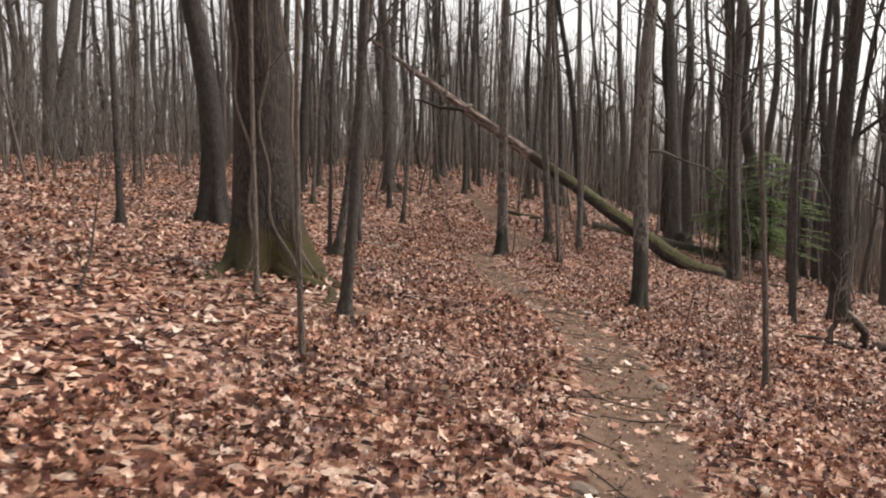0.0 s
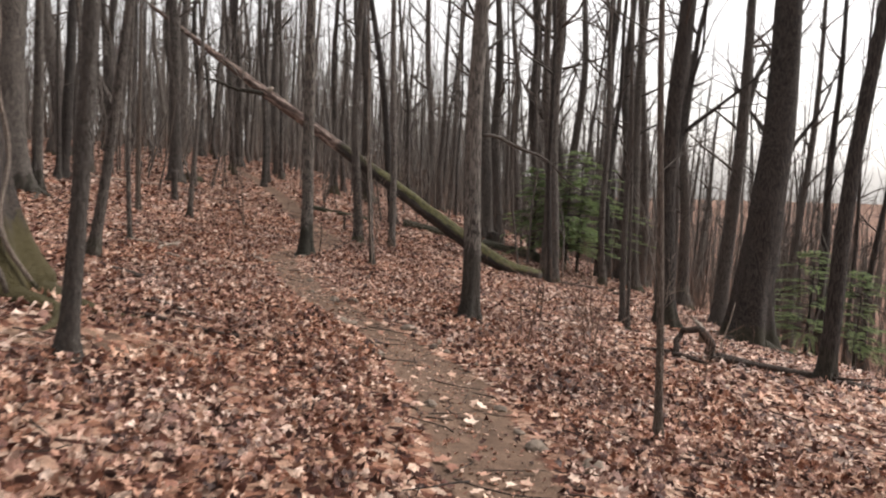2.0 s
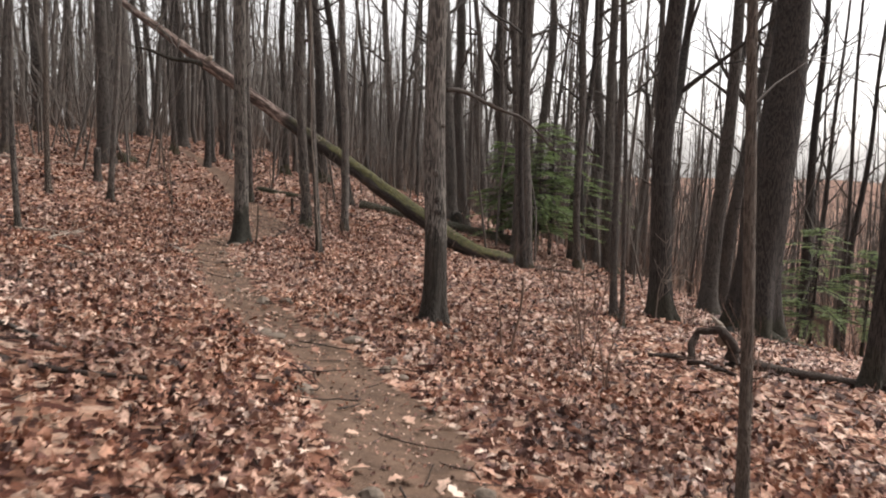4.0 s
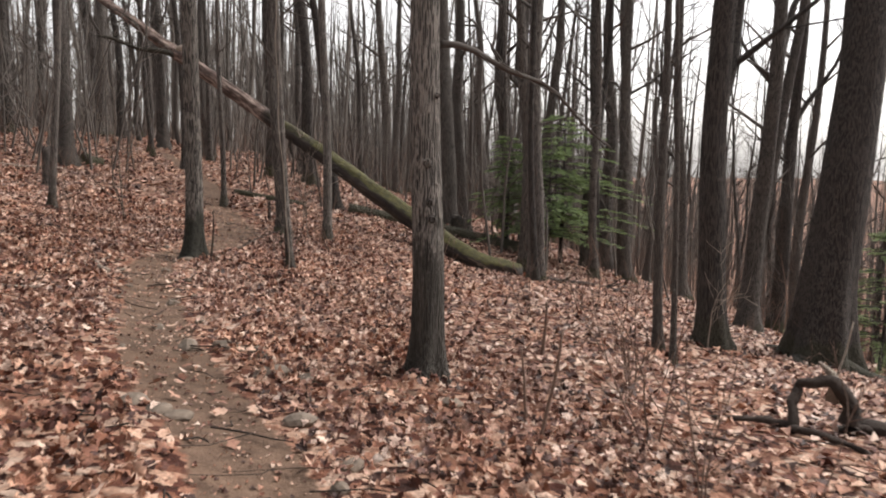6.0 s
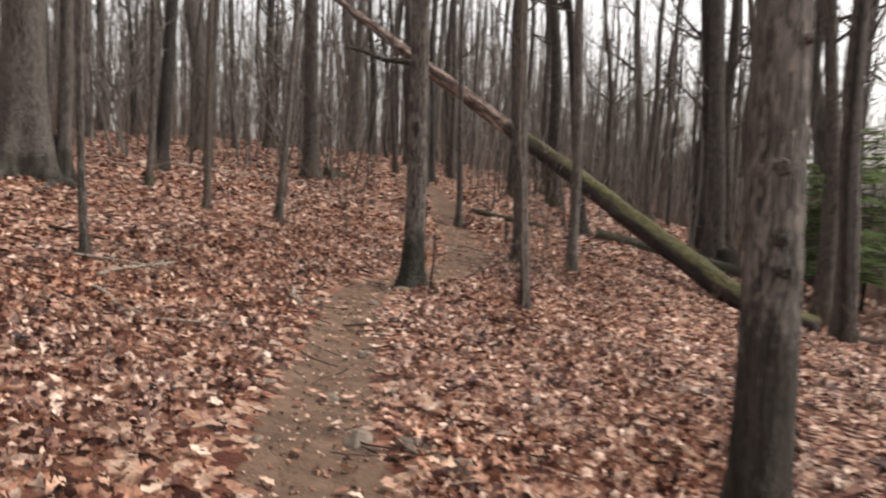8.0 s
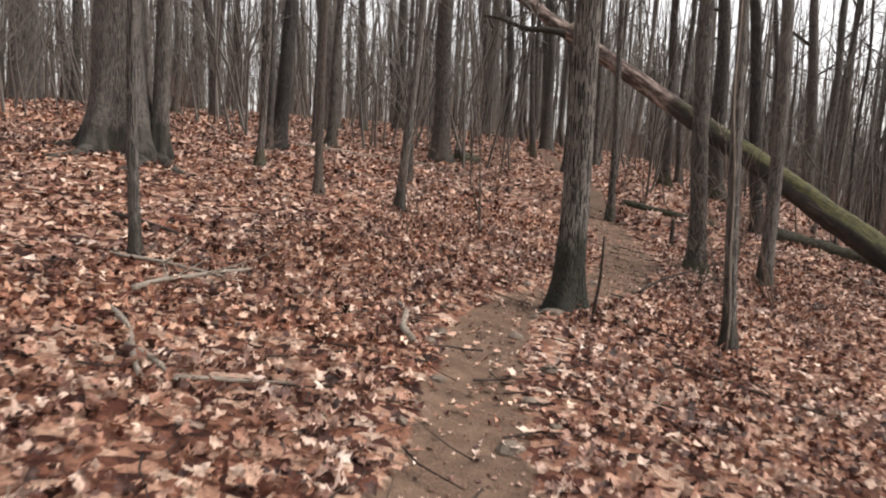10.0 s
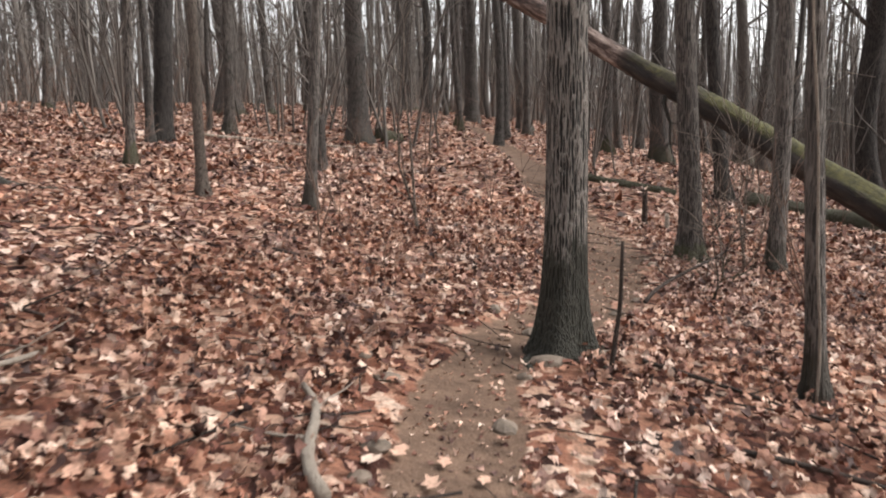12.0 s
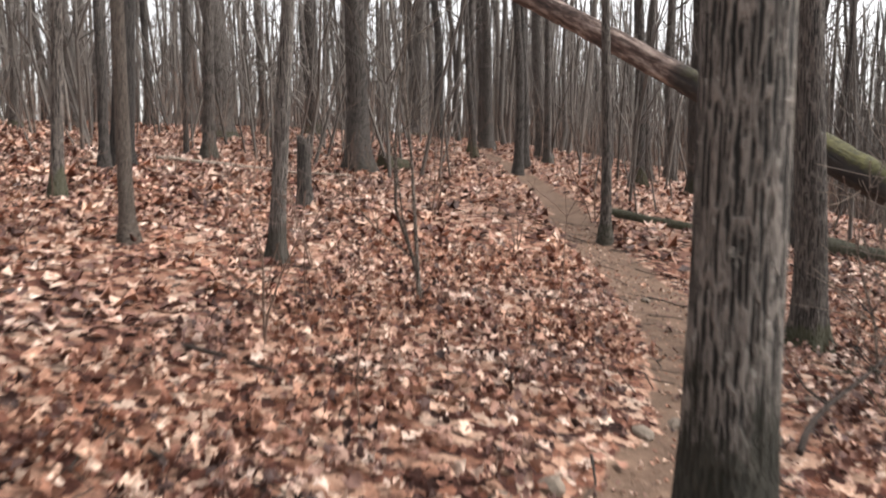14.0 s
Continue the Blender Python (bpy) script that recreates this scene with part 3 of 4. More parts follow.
tree(-18.39, 50.77, 0.255, 0.021, 0.000)
tree(-0.47, 54.08, 0.246, 0.010, -0.005)
tree(-3.81, 57.15, 0.386, 0.018, -0.002)
tree(-4.15, 60.26, 0.486, -0.013, -0.003)
tree(-23.99, 61.12, 0.407, 0.056, 0.005)
tree(-2.05, 8.50, 0.032, 0.0, 0.02, near=True, wander=0.05, bark=BARK_TAN)
tree(-1.09, 5.93, 0.026, 0.01, 0.03, near=True, wander=0.05, bark=BARK_TAN)

# ---- more of the wood, further off ----
rng = np.random.RandomState(11)
protos = [p for p, (tx, ty, tr) in zip([t for t in scene.objects if t.type == "EMPTY"], TREES) if 0.1 < tr < 0.3 and p.name.startswith("tree")]
spots = [(a, b) for a, b, _ in TREES]
placed = 0
for _ in range(6000):
    if placed >= 230:
        break
    x, y = rng.uniform(-42, 48), rng.uniform(-14, 74)
    if y < 4 and (abs(x) < 5 or y > -3 and abs(x) < 7):
        continue
    near_path = min(math.hypot(x - px, y - py) for px, py in ((0, 0), (0.5, 4), (1.8, 8.5), (1.9, 11), (1.2, 14), (0.9, 17.6)))
    if y > 0 and near_path < (16 if x > 9 else 22 if abs(x) > 8 else 27):
        continue
    if x < -11 and rng.uniform() < 0.35:
        continue
    if min(math.hypot(x - a, y - b) for a, b in spots) < 1.7 or abs(x - float(trail_x(y))) < 1.5:
        continue
    spots.append((x, y))
    s = rng.uniform(0.55, 1.05)
    copy_thing(protos[rng.randint(len(protos))], pose(x, y, ground_z(x, y), rng.normal(0, 2), rng.normal(0, 2), rng.uniform(0, 360)) @ Matrix.Diagonal((s, s, rng.uniform(0.8, 1.05), 1)))
    placed += 1

# the far wood that closes the view: nobody could count it
fb = Build()
for _ in range(3400):
    a, d = rng.uniform(0, 6.28), 38 + 90 * rng.uniform(0, 1) ** 0.8
    if not (a < 3.3 or a > 5.8) and rng.uniform() < 0.85 or (a < 0.75 or a > 5.8) and rng.uniform() < 0.5:
        continue
    x, y = 2 + d * math.cos(a), 14 + d * math.sin(a)
    if y < 12 and abs(x) < 20 or 1.95 < a < 2.6 and rng.uniform() < 0.2:
        continue
    z, h, r = ground_z(x, y), rng.uniform(11, 24), 0.03 + 0.16 * rng.uniform(0, 1) ** 2
    lean = rng.normal(0, 0.055, 2)
    zs = np.array([-0.4, 1.0, 0.3 * h, 0.55 * h, 0.8 * h, h])
    pts = np.stack([x + lean[0] * zs + rng.normal(0, 0.14, 6), y + lean[1] * zs + rng.normal(0, 0.14, 6), z + zs], -1)
    fb.tube(pts, r * np.array([1.4, 1.05, 0.85, 0.62, 0.35, 0.08]), 5, cap=False)
    for i in range(7):
        f = rng.uniform(0.12, 0.9)
        at = np.array([np.interp(f * h, zs, pts[:, c]) for c in range(3)])
        aa = rng.uniform(0, 6.28)
        bough(fb, rng, at, (math.cos(aa), math.sin(aa), rng.uniform(0.3, 1.2)), h * 0.24 * rng.uniform(0.6, 1.2), 0.010 + r * 0.32 * (1.2 - f), 1 if i < 3 and d < 85 else 0, 3)
for _ in range(900):
    a, d = rng.uniform(-0.65, 0.75), 42 + 190 * rng.uniform(0, 1)
    x, y = 2 + d * math.cos(a), 14 + d * math.sin(a)
    z, h, r = ground_z(x, y), rng.uniform(8, 15), 0.05 + 0.1 * rng.uniform(0, 1) ** 2
    zs = np.array([-0.4, 0.4 * h, 0.75 * h, h])
    pts = np.stack([x + rng.normal(0, 0.2, 4), y + rng.normal(0, 0.2, 4), z + zs], -1)
    fb.tube(pts, r * np.array([1.2, 0.8, 0.5, 0.1]), 4, cap=False)
    for i in range(8):
        f, aa = rng.uniform(0.15, 0.9), rng.uniform(0, 6.28)
        at = np.array([np.interp(f * h, zs, pts[:, c]) for c in range(3)])
        bough(fb, rng, at, (math.cos(aa), math.sin(aa), rng.uniform(0.3, 1.2)), h * 0.25, 0.03, 0, 3)
for _ in range(1850):
    a, d = (rng.uniform(1.0, 1.6) if rng.uniform() < 0.38 else rng.uniform(0.7, 2.75)), 52 + 80 * rng.uniform(0, 1)
    x, y = 2 + d * math.cos(a), 12 + d * math.sin(a)
    z, h, r = ground_z(x, y), rng.uniform(7, 17), 0.04 + 0.09 * rng.uniform(0, 1) ** 2
    zs = np.array([-0.4, 0.4 * h, 0.75 * h, h])
    pts = np.stack([x + rng.normal(0, 0.25, 4), y + rng.normal(0, 0.25, 4), z + zs], -1)
    fb.tube(pts, r * np.array([1.2, 0.8, 0.5, 0.1]), 4, cap=False)
    for i in range(5):
        f, aa = rng.uniform(0.1, 0.8), rng.uniform(0, 6.28)
        at = np.array([np.interp(f * h, zs, pts[:, c]) for c in range(3)])
        bough(fb, rng, at, (math.cos(aa), math.sin(aa), rng.uniform(0.3, 1.2)), h * 0.25, 0.03, 0, 3)
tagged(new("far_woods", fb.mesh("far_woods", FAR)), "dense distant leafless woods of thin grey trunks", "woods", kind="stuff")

# brush of thin dry stems and seedlings between the trees
ub = Build()
for _ in range(1800):
    x, y = rng.uniform(-34, 40), rng.uniform(8, 70)
    if y < 30 and abs(x) > 24 and rng.uniform() < 0.5:
        continue
    if abs(x - float(trail_x(y))) < 0.8 or (y < 21 and x < 3 and rng.uniform() < 0.85) or (math.hypot(x - 1.5, y - 12) < 9 and rng.uniform() < 0.6):
        continue
    far = min(1.0, max(0.0, (y - 22) / 22, (x - 14) / 10, (-x - 14) / 10))
    h = rng.uniform(0.35, 0.9) + far * rng.uniform(0.3, 2.6)
    bough(ub, rng, (x, y, ground_z(x, y) - 0.03), (rng.normal(0, 0.15), rng.normal(0, 0.15), 1), h, 0.005 + 0.003 * h, 1, 3)
for _ in range(420):
    x, y = rng.uniform(17, 46), rng.uniform(4, 52)
    bough(ub, rng, (x, y, ground_z(x, y) - 0.03), (rng.normal(0, 0.2), rng.normal(0, 0.2), 1), rng.uniform(1.2, 3.2), 0.02, 1, 3)
tagged(new("undergrowth", ub.mesh("undergrowth", STEM)), "thin dry reddish-brown stems of leafless undergrowth", "undergrowth", kind="stuff")


# thin young growth, 2 to 9 m tall, among the trees; the nearer ones stand singly
sb = Build()
for _ in range(1250):
    x, y = rng.uniform(-30, 34), rng.uniform(14, 66)
    if abs(x - float(trail_x(y))) < 1.2 or math.hypot(x - 1.5, y - 14) < 13 or (y < 30 and -9 < x < 8) or (x > 10 and y < 45 and rng.uniform() < 0.65):
        continue
    h, zg = rng.uniform(2.0, 9.0), ground_z(x, y)
    single = y < 36
    o = np.zeros(3) if single else np.array([x, y, zg])
    b = Build() if single else sb
    bough(b, rng, o - (0, 0, 0.05), (rng.normal(0, 0.12), rng.normal(0, 0.12), 1), h, 0.006 + 0.0045 * h, 1, 4)
    c = Build() if single else sb
    bough(c, rng, o + (0, 0, 0.2 * h), (rng.normal(0, 0.5), rng.normal(0, 0.5), 0.9), 0.5 * h, 0.004 + 0.002 * h, 1, 3)
    if single:
        t = thing("sapling", x, y, zg, "thin crooked leafless sapling among taller trees", "sapling", "young growth")
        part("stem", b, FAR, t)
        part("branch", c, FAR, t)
for _ in range(320):
    x, y = rng.uniform(24, 62), rng.uniform(2, 55)
    bough(sb, rng, (x, y, ground_z(x, y) - 0.05), (rng.normal(0, 0.25), rng.normal(0, 0.25), 1), rng.uniform(1.8, 4.5), 0.03, 1, 3)
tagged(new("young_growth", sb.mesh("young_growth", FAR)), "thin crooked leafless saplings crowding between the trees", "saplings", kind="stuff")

# ---- fallen log, leaning from the ground up into the trees ----
def fallen_log():
    a, d = np.array([8.07, 24.16, -2.27]), np.array([-0.5435, 0.7155, 0.4388])
    across = np.array([0.7155, 0.5435, 0.0])
    over = np.cross(across, d)
    t = new("fallen_tree")
    m = Matrix((d, -across, over)).transposed().to_4x4()
    m.translation = Vector(a)
    t.matrix_basis = m
    tagged(t, "fallen leaning tree trunk, mossy below and stripped pale above", "fallen tree")
    r = np.random.RandomState(3)
    s = np.linspace(-0.6, 22.5, 144)
    bow = 0.10 * np.sin((s - 1) * 0.35) + 0.04 * np.sin(s * 1.3)
    pts = np.stack([s, 0.5 * bow, bow * 0.5 + 0.58 * (np.clip(1.3 - s, 0, 2) / 1.9) ** 2], -1)
    radii = np.interp(s, [-0.6, -0.3, 1, 4, 8, 11, 13.2, 14, 17.5, 22.5], [0.19, 0.25, 0.275, 0.255, 0.225, 0.215, 0.235, 0.195, 0.15, 0.05])
    b = Build()
    p1, p2 = r.uniform(0, 6.28, 2)
    b.tube(pts, radii, 22, lambda i, an: 1 + 0.05 * np.cos(3 * an + p1 + i * 0.07) + 0.035 * np.sin(5 * an + i * 0.31) + 0.03 * np.sin(i * 0.8 + an) + 0.03 * np.sin(i * 2.1 + 7 * an) + 0.025 * np.sin(i * 3.7 - 4 * an))
    trunk = part("trunk", b, LOG, t)
    co = np.empty(len(trunk.data.vertices) * 3)
    trunk.data.vertices.foreach_get("co", co)
    up = np.clip((co.reshape(-1, 3)[:, 2] - np.interp(co.reshape(-1, 3)[:, 0], s, pts[:, 2])) / 0.22, -1, 1)
    trunk.data.attributes.new("upper", "FLOAT", "POINT").data.foreach_set("value", up.astype(np.float32))
    for sx, dirn, length, rad, mat in ((16.2, (0.5, -0.3, 0.9), 1.5, 0.05, BARK_DARK), (9.6, (0.6, -0.2, 0.8), 0.55, 0.035, BARK_DARK),
                                       (6.8, (0.2, 0.7, 0.5), 0.7, 0.02, PALE), (5.0, (0.1, 0.6, -0.8), 0.8, 0.018, PALE), (7.3, (-0.5, 0.3, -0.8), 1.6, 0.06, BARK_DARK),
                                       (15.0, (0.4, 0.8, 0.4), 1.6, 0.04, BARK_DARK), (17.0, (0.9, -0.3, 0.2), 2.6, 0.06, BARK_DARK), (19.0, (0.5, 0.7, 0.3), 2.2, 0.05, BARK_DARK), (20.6, (0.7, -0.4, 0.6), 2.0, 0.04, BARK_DARK), (22.0, (0.9, 0.3, 0.2), 2.4, 0.04, BARK_DARK), (11.6, (0.5, 0.5, 0.7), 0.5, 0.03, PALE)):
        c = Build()
        bough(c, r, (sx, 0.5 * np.interp(sx, s, bow), 0.5 * np.interp(sx, s, bow)), dirn, length, rad, 1, 7)
        part("branch", c, mat, t)
    c, u = Build(), np.linspace(0, 1, 16)
    at = np.array([12.9, 0.5 * np.interp(12.9, s, bow), 0.5 * np.interp(12.9, s, bow) - 0.05])
    arm = at + np.outer(u * 2.7, (0.70, 0.66, -0.13)) + np.stack([0 * u, 0.05 * np.sin(u * 7), 0.06 * np.sin(u * 9)], -1)
    c.tube(arm, 0.115 - 0.07 * u, 10, lambda i, an: 1 + 0.1 * np.sin(i * 1.7 + 2 * an))
    for i in (5, 9, 12):
        bough(c, r, arm[i], (0.7, r.normal(0, 0.6), 0.8), 0.7, 0.03, 0, 5)
    part("branch", c, BARK_DARK, t, "dark broken side branch")
    c = Build()
    c.tube([(13.0, 0.0, 0.0), (12.9, 0.02, 0.2), (12.8, 0.03, 0.33)], (0.13, 0.11, 0.07), 10, lambda i, an: 1 + 0.12 * np.sin(3 * an + i))
    part("stub", c, PALE, t, "pale broken branch stub")


fallen_log()


def log_on_ground(x0, y0, x1, y1, r0, r1, mat, label, name="fallen_log", sink=0.25, bend=0.1, branches=0, lift=0.0):
    """A limb or log that lies on the litter and follows the ground."""
    rs = np.random.RandomState(int(abs(x0 * 97 + y0 * 31) * 10) % 9999)
    length = math.hypot(x1 - x0, y1 - y0)
    n = max(8, int(length / 0.16))
    f = np.linspace(0, 1, n)
    side = np.array([-(y1 - y0), x1 - x0]) / length
    w = bend * length * (np.sin(f * 3.1 + rs.uniform(0, 3)) - 0.5) * 0.4 + 0.02 * np.sin(f * length * 5)
    xs, ys = x0 + (x1 - x0) * f + side[0] * w, y0 + (y1 - y0) * f + side[1] * w
    rad = r0 + (r1 - r0) * f
    zs = height(xs, ys) + rad * (1 - 2 * sink) + lift * f + (0.035 if r0 < 0.04 else 0.0)
    t = thing(name, x0, y0, ground_z(x0, y0), label, "branch" if r0 < 0.06 else "log", "fallen branches")
    org = np.array([x0, y0, ground_z(x0, y0)])
    b = Build()
    pts = np.stack([xs, ys, zs], -1) - org
    ph = rs.uniform(0, 6.28)
    b.tube(pts, rad, 10, lambda i, a: 1 + 0.10 * np.cos(2 * a + i * 0.4 + ph) + 0.07 * np.sin(i * 1.3 + a))
    part("stem", b, mat, t)
    for _ in range(branches):
        i = rs.randint(1, n - 1)
        d = np.array([x1 - x0, y1 - y0]) / length
        sg = rs.choice((-1, 1))
        c = Build()
        bough(c, rs, pts[i], (d[0] + side[0] * sg, d[1] + side[1] * sg, rs.uniform(0.0, 0.25)), length * rs.uniform(0.2, 0.45), rad[i] * 0.6, 0, 5)
        part("twig", c, mat, t)
    return t


log_on_ground(5.9, 30.9, 10.6, 28.6, 0.17, 0.22, BARK_OAK, "long dark log lying on the leaves behind the leaning trunk")
log_on_ground(2.6, 31.8, 4.6, 30.9, 0.10, 0.08, BARK_GREY, "short grey log lying in the leaf litter near the trail")
log_on_ground(-2.0, 34.9, -1.5, 35.3, 0.24, 0.16, BARK_DARK, "dark rotten log heaped with leaves in the wood", name="rotten_log")
log_on_ground(9.0, 23.6, 11.2, 23.2, 0.07, 0.05, ROTTEN, "dark rotten branch lying among leaves below the log", branches=3)
log_on_ground(9.4, 24.1, 10.9, 22.6, 0.06, 0.04, ROTTEN, "dark rotten branch lying among leaves below the log", branches=2)
log_on_ground(6.86, 12.2, 9.2, 11.2, 0.075, 0.05, ROTTEN, "dark wet dead limb lying on brown leaves", branches=1, sink=0.1)
log_on_ground(-1.55, 13.45, -0.85, 13.35, 0.06, 0.05, ROTTEN, "short dark piece of rotten branch on the leaves", sink=0.1)
log_on_ground(-0.75, 10.05, 0.5, 9.95, 0.028, 0.014, ROTTEN, "thin dark stick lying on brown leaves", name="stick", sink=0.0)
log_on_ground(-0.9, 11.2, -0.1, 10.6, 0.022, 0.012, TWIG, "thin dark stick lying on brown leaves", name="stick", sink=0.0)
log_on_ground(-1.95, 17.78, -1.06, 18.02, 0.020, 0.012, PALE, "pale weathered dead branch lying on leaves", sink=-0.3, branches=2, bend=0.25)
log_on_ground(-1.30, 17.05, -1.06, 18.50, 0.022, 0.013, PALE, "pale forked dead branch lying on leaves", sink=-0.6, branches=3)
log_on_ground(-1.2, 16.6, -0.4, 15.7, 0.020, 0.012, PALE, "thin pale bleached stick lying on brown leaves", name="stick", sink=-0.2)
log_on_ground(-0.75, 16.05, -0.25, 15.75, 0.018, 0.010, PALE, "thin pale bleached stick lying on brown leaves", name="stick", sink=-0.2, branches=2)
log_on_ground(0.55, 17.40, 0.02, 18.45, 0.031, 0.014, PALE, "knobbly weathered grey branch lying beside the trail", sink=-0.1, branches=2, bend=0.2)
log_on_ground(2.2, 18.4, 3.4, 17.9, 0.018, 0.008, ROTTEN, "thin dark stick lying on brown leaves", name="stick", sink=-0.2)
log_on_ground(-3.0, 19.4, -1.2, 19.0, 0.02, 0.01, ROTTEN, "thin dark stick lying on brown leaves", name="stick", sink=-0.2, branches=1)
log_on_ground(-5.5, 31.2, -2.2, 32.4, 0.035, 0.015, PALE, "long pale thin branch lying on the leaves", sink=-0.3, branches=1)
log_on_ground(-1.0, 21.6, -0.2, 21.45, 0.016, 0.008, ROTTEN, "thin dark stick lying on brown leaves", name="stick", sink=0.0)
log_on_ground(-0.35, 20.25, -0.75, 20.55, 0.012, 0.007, ROTTEN, "thin dark stick lying on brown leaves", name="stick", sink=0.0, branches=1)


log_on_ground(-0.31, 15.75, 0.17, 16.15, 0.015, 0.008, PALE, "thin pale bleached stick lying on brown leaves", name="stick", sink=-0.2)
log_on_ground(1.95, 19.6, 3.3, 18.6, 0.016, 0.007, ROTTEN, "thin dark stick lying on brown leaves", name="stick", sink=-0.2, branches=2)
log_on_ground(2.3, 21.4, 3.3, 22.7, 0.018, 0.010, ROTTEN, "thin dark stick lying on brown leaves", name="stick", sink=-0.2, branches=1, lift=0.35)

# arched dead limb that springs from the leaves
def arched_limb():
    x, y = 6.15, 12.15
    t = thing("arched_branch", x, y, ground_z(x, y), "dark wet dead limb arching up out of the leaves", "branch", "fallen branches")
    u = np.linspace(0, 1, 40)
    a = math.pi * 1.02 * u
    rs = np.random.RandomState(5)
    wob = [0.022 * np.sin(u * f1 + p1) + 0.012 * np.sin(u * f2 + p2) for f1, p1, f2, p2 in rs.uniform((9, 0, 24, 0), (14, 6, 33, 6), (3, 4))]
    pts = np.stack([0.25 - 0.25 * np.sign(np.cos(a)) * np.abs(np.cos(a)) ** 0.8 + wob[0], 0.10 * np.sin(1.5 * a) + wob[1], 0.40 * np.clip(np.sin(a), 0, 1) ** 0.8 + wob[2] - 0.05 + 0.05 * u], -1)
    b = Build()
    b.tube(pts, np.interp(u, (0, 0.12, 0.4, 0.62, 0.72, 0.9, 1), (0.052, 0.040, 0.037, 0.043, 0.064, 0.070, 0.09)), 18,
           lambda i, an: 1 + 0.12 * np.cos(2 * an + i * 0.3) + 0.06 * np.sin(i * 0.9 + an) + 0.07 * np.abs(np.sin(4 * an + i * 0.21)) + 0.04 * np.sin(i * 2.3 + 5 * an))
    part("limb", b, ROTTEN, t)
    c = Build()
    c.tube([(0.45, 0.06, 0.20), (0.43, 0.03, 0.36), (0.39, 0.05, 0.44), (0.30, 0.09, 0.53)], (0.06, 0.05, 0.035, 0.012), 9, lambda i, an: 1 + 0.15 * np.sin(3 * an + i))
    part("stub", c, PALE, t, "pale broken stub")
    for path in (((0.02, 0.0, 0.0), (-0.08, -0.10, 0.05), (-0.02, -0.26, 0.06), (0.14, -0.38, 0.03), (0.20, -0.56, 0.02), (0.12, -0.74, -0.03)),
                 ((0.50, 0.06, 0.0), (0.62, 0.02, 0.06), (0.78, 0.0, 0.06), (0.95, 0.02, 0.03), (1.15, 0.0, -0.02)),
                 ((0.02, 0.0, 0.02), (-0.16, 0.10, 0.06), (-0.36, 0.14, 0.05), (-0.60, 0.30, 0.0))):
        c = Build()
        k = np.linspace(0, len(path) - 1, 24)
        q = np.stack([np.interp(k, range(len(path)), [v[m] for v in path]) for m in range(3)], -1)
        q[:, 2] += height(x + q[:, 0], y + q[:, 1]) - ground_z(x, y)
        c.tube(q, np.linspace(0.040, 0.014, 24), 10, lambda i, an: 1 + 0.14 * np.sin(2 * an + i * 0.8) + 0.08 * np.sin(i * 1.9))
        part("root", c, ROTTEN, t)


arched_limb()


# broken stump by the trail, the snag in the wood and the upright stick
def stump(x, y, r, h, mat, label, jag=0.3, name="stump"):
    rs = np.random.RandomState(int(x * 50 + y * 7) % 999)
    t = thing(name, x, y, ground_z(x, y), label, "stump")
    b = Build()
    zs = np.array([-0.1, 0.0, 0.1 * h, 0.3 * h, 0.6 * h, 0.85 * h, h])
    n = 14
    jg = rs.uniform(-jag, jag * 0.3, n)
    a = np.arange(n) * 2 * math.pi / n
    v = []
    for i, z in enumerate(zs):
        rr = r * (1 + 0.5 * math.exp(-max(z, 0) / (1.5 * r)) - 0.1 * z / h)
        zz = z + (jg * h if i == len(zs) - 1 else 0)
        v.append(np.stack([rr * np.cos(a), rr * np.sin(a), np.zeros(n) + zz], -1))
    v = np.vstack(v + [np.array([[0, 0, h * (1 - jag)]])])
    m = len(zs)
    q = [(i * n + j, i * n + (j + 1) % n, (i + 1) * n + (j + 1) % n, (i + 1) * n + j) for i in range(m - 1) for j in range(n)]
    b.add(v, q, [((m - 1) * n + j, (m - 1) * n + (j + 1) % n, m * n) for j in range(n)])
    part("trunk", b, mat, t)


stump(3.17, 26.4, 0.04, 0.52, ROTTEN, "small dark broken stump beside the trail")
stump(3.45, 26.2, 0.035, 0.25, PALE, "small pale broken stump beside the trail")
stump(-1.92, 27.97, 0.10, 1.0, BARK_OAK, "broken grey snag with a dark hollow top", 0.12, "snag")
stump(9.9, 32.0, 0.3, 0.5, BARK_DARK, "low dark stump among leaves under the trees")


def upright_stick(x, y, h, r, lx, ly, mat, label):
    rs = np.random.RandomState(int(x * 50 + y * 9) % 999)
    t = thing("dead_sapling", x, y, ground_z(x, y), label, "dead sapling", "dead saplings")
    zs = np.linspace(-0.05, h, 9)
    b = Build()
    b.tube(np.stack([lx * zs + 0.02 * np.sin(zs * 4), ly * zs + 0.015 * np.sin(zs * 5 + 1), zs], -1), np.linspace(r * 1.2, r * 0.7, 9), 8,
           lambda i, a: 1 + 0.15 * np.sin(i * 1.7 + a))
    part("stem", b, mat, t)


upright_stick(1.72, 19.3, 0.8, 0.014, 0.08, 0.05, ROTTEN, "thin dark dead stem standing upright beside the trail tree")
upright_stick(4.94, 14.36, 0.6, 0.016, 0.02, 0.0, STEM, "thin dry dead stem standing in the leaves")
upright_stick(3.66, 11.58, 0.75, 0.012, 0.16, 0.0, STEM, "thin dry dead stem standing in the leaves")
upright_stick(3.75, 12.0, 0.55, 0.010, -0.1, 0.1, STEM, "thin dry dead stem standing in the leaves")


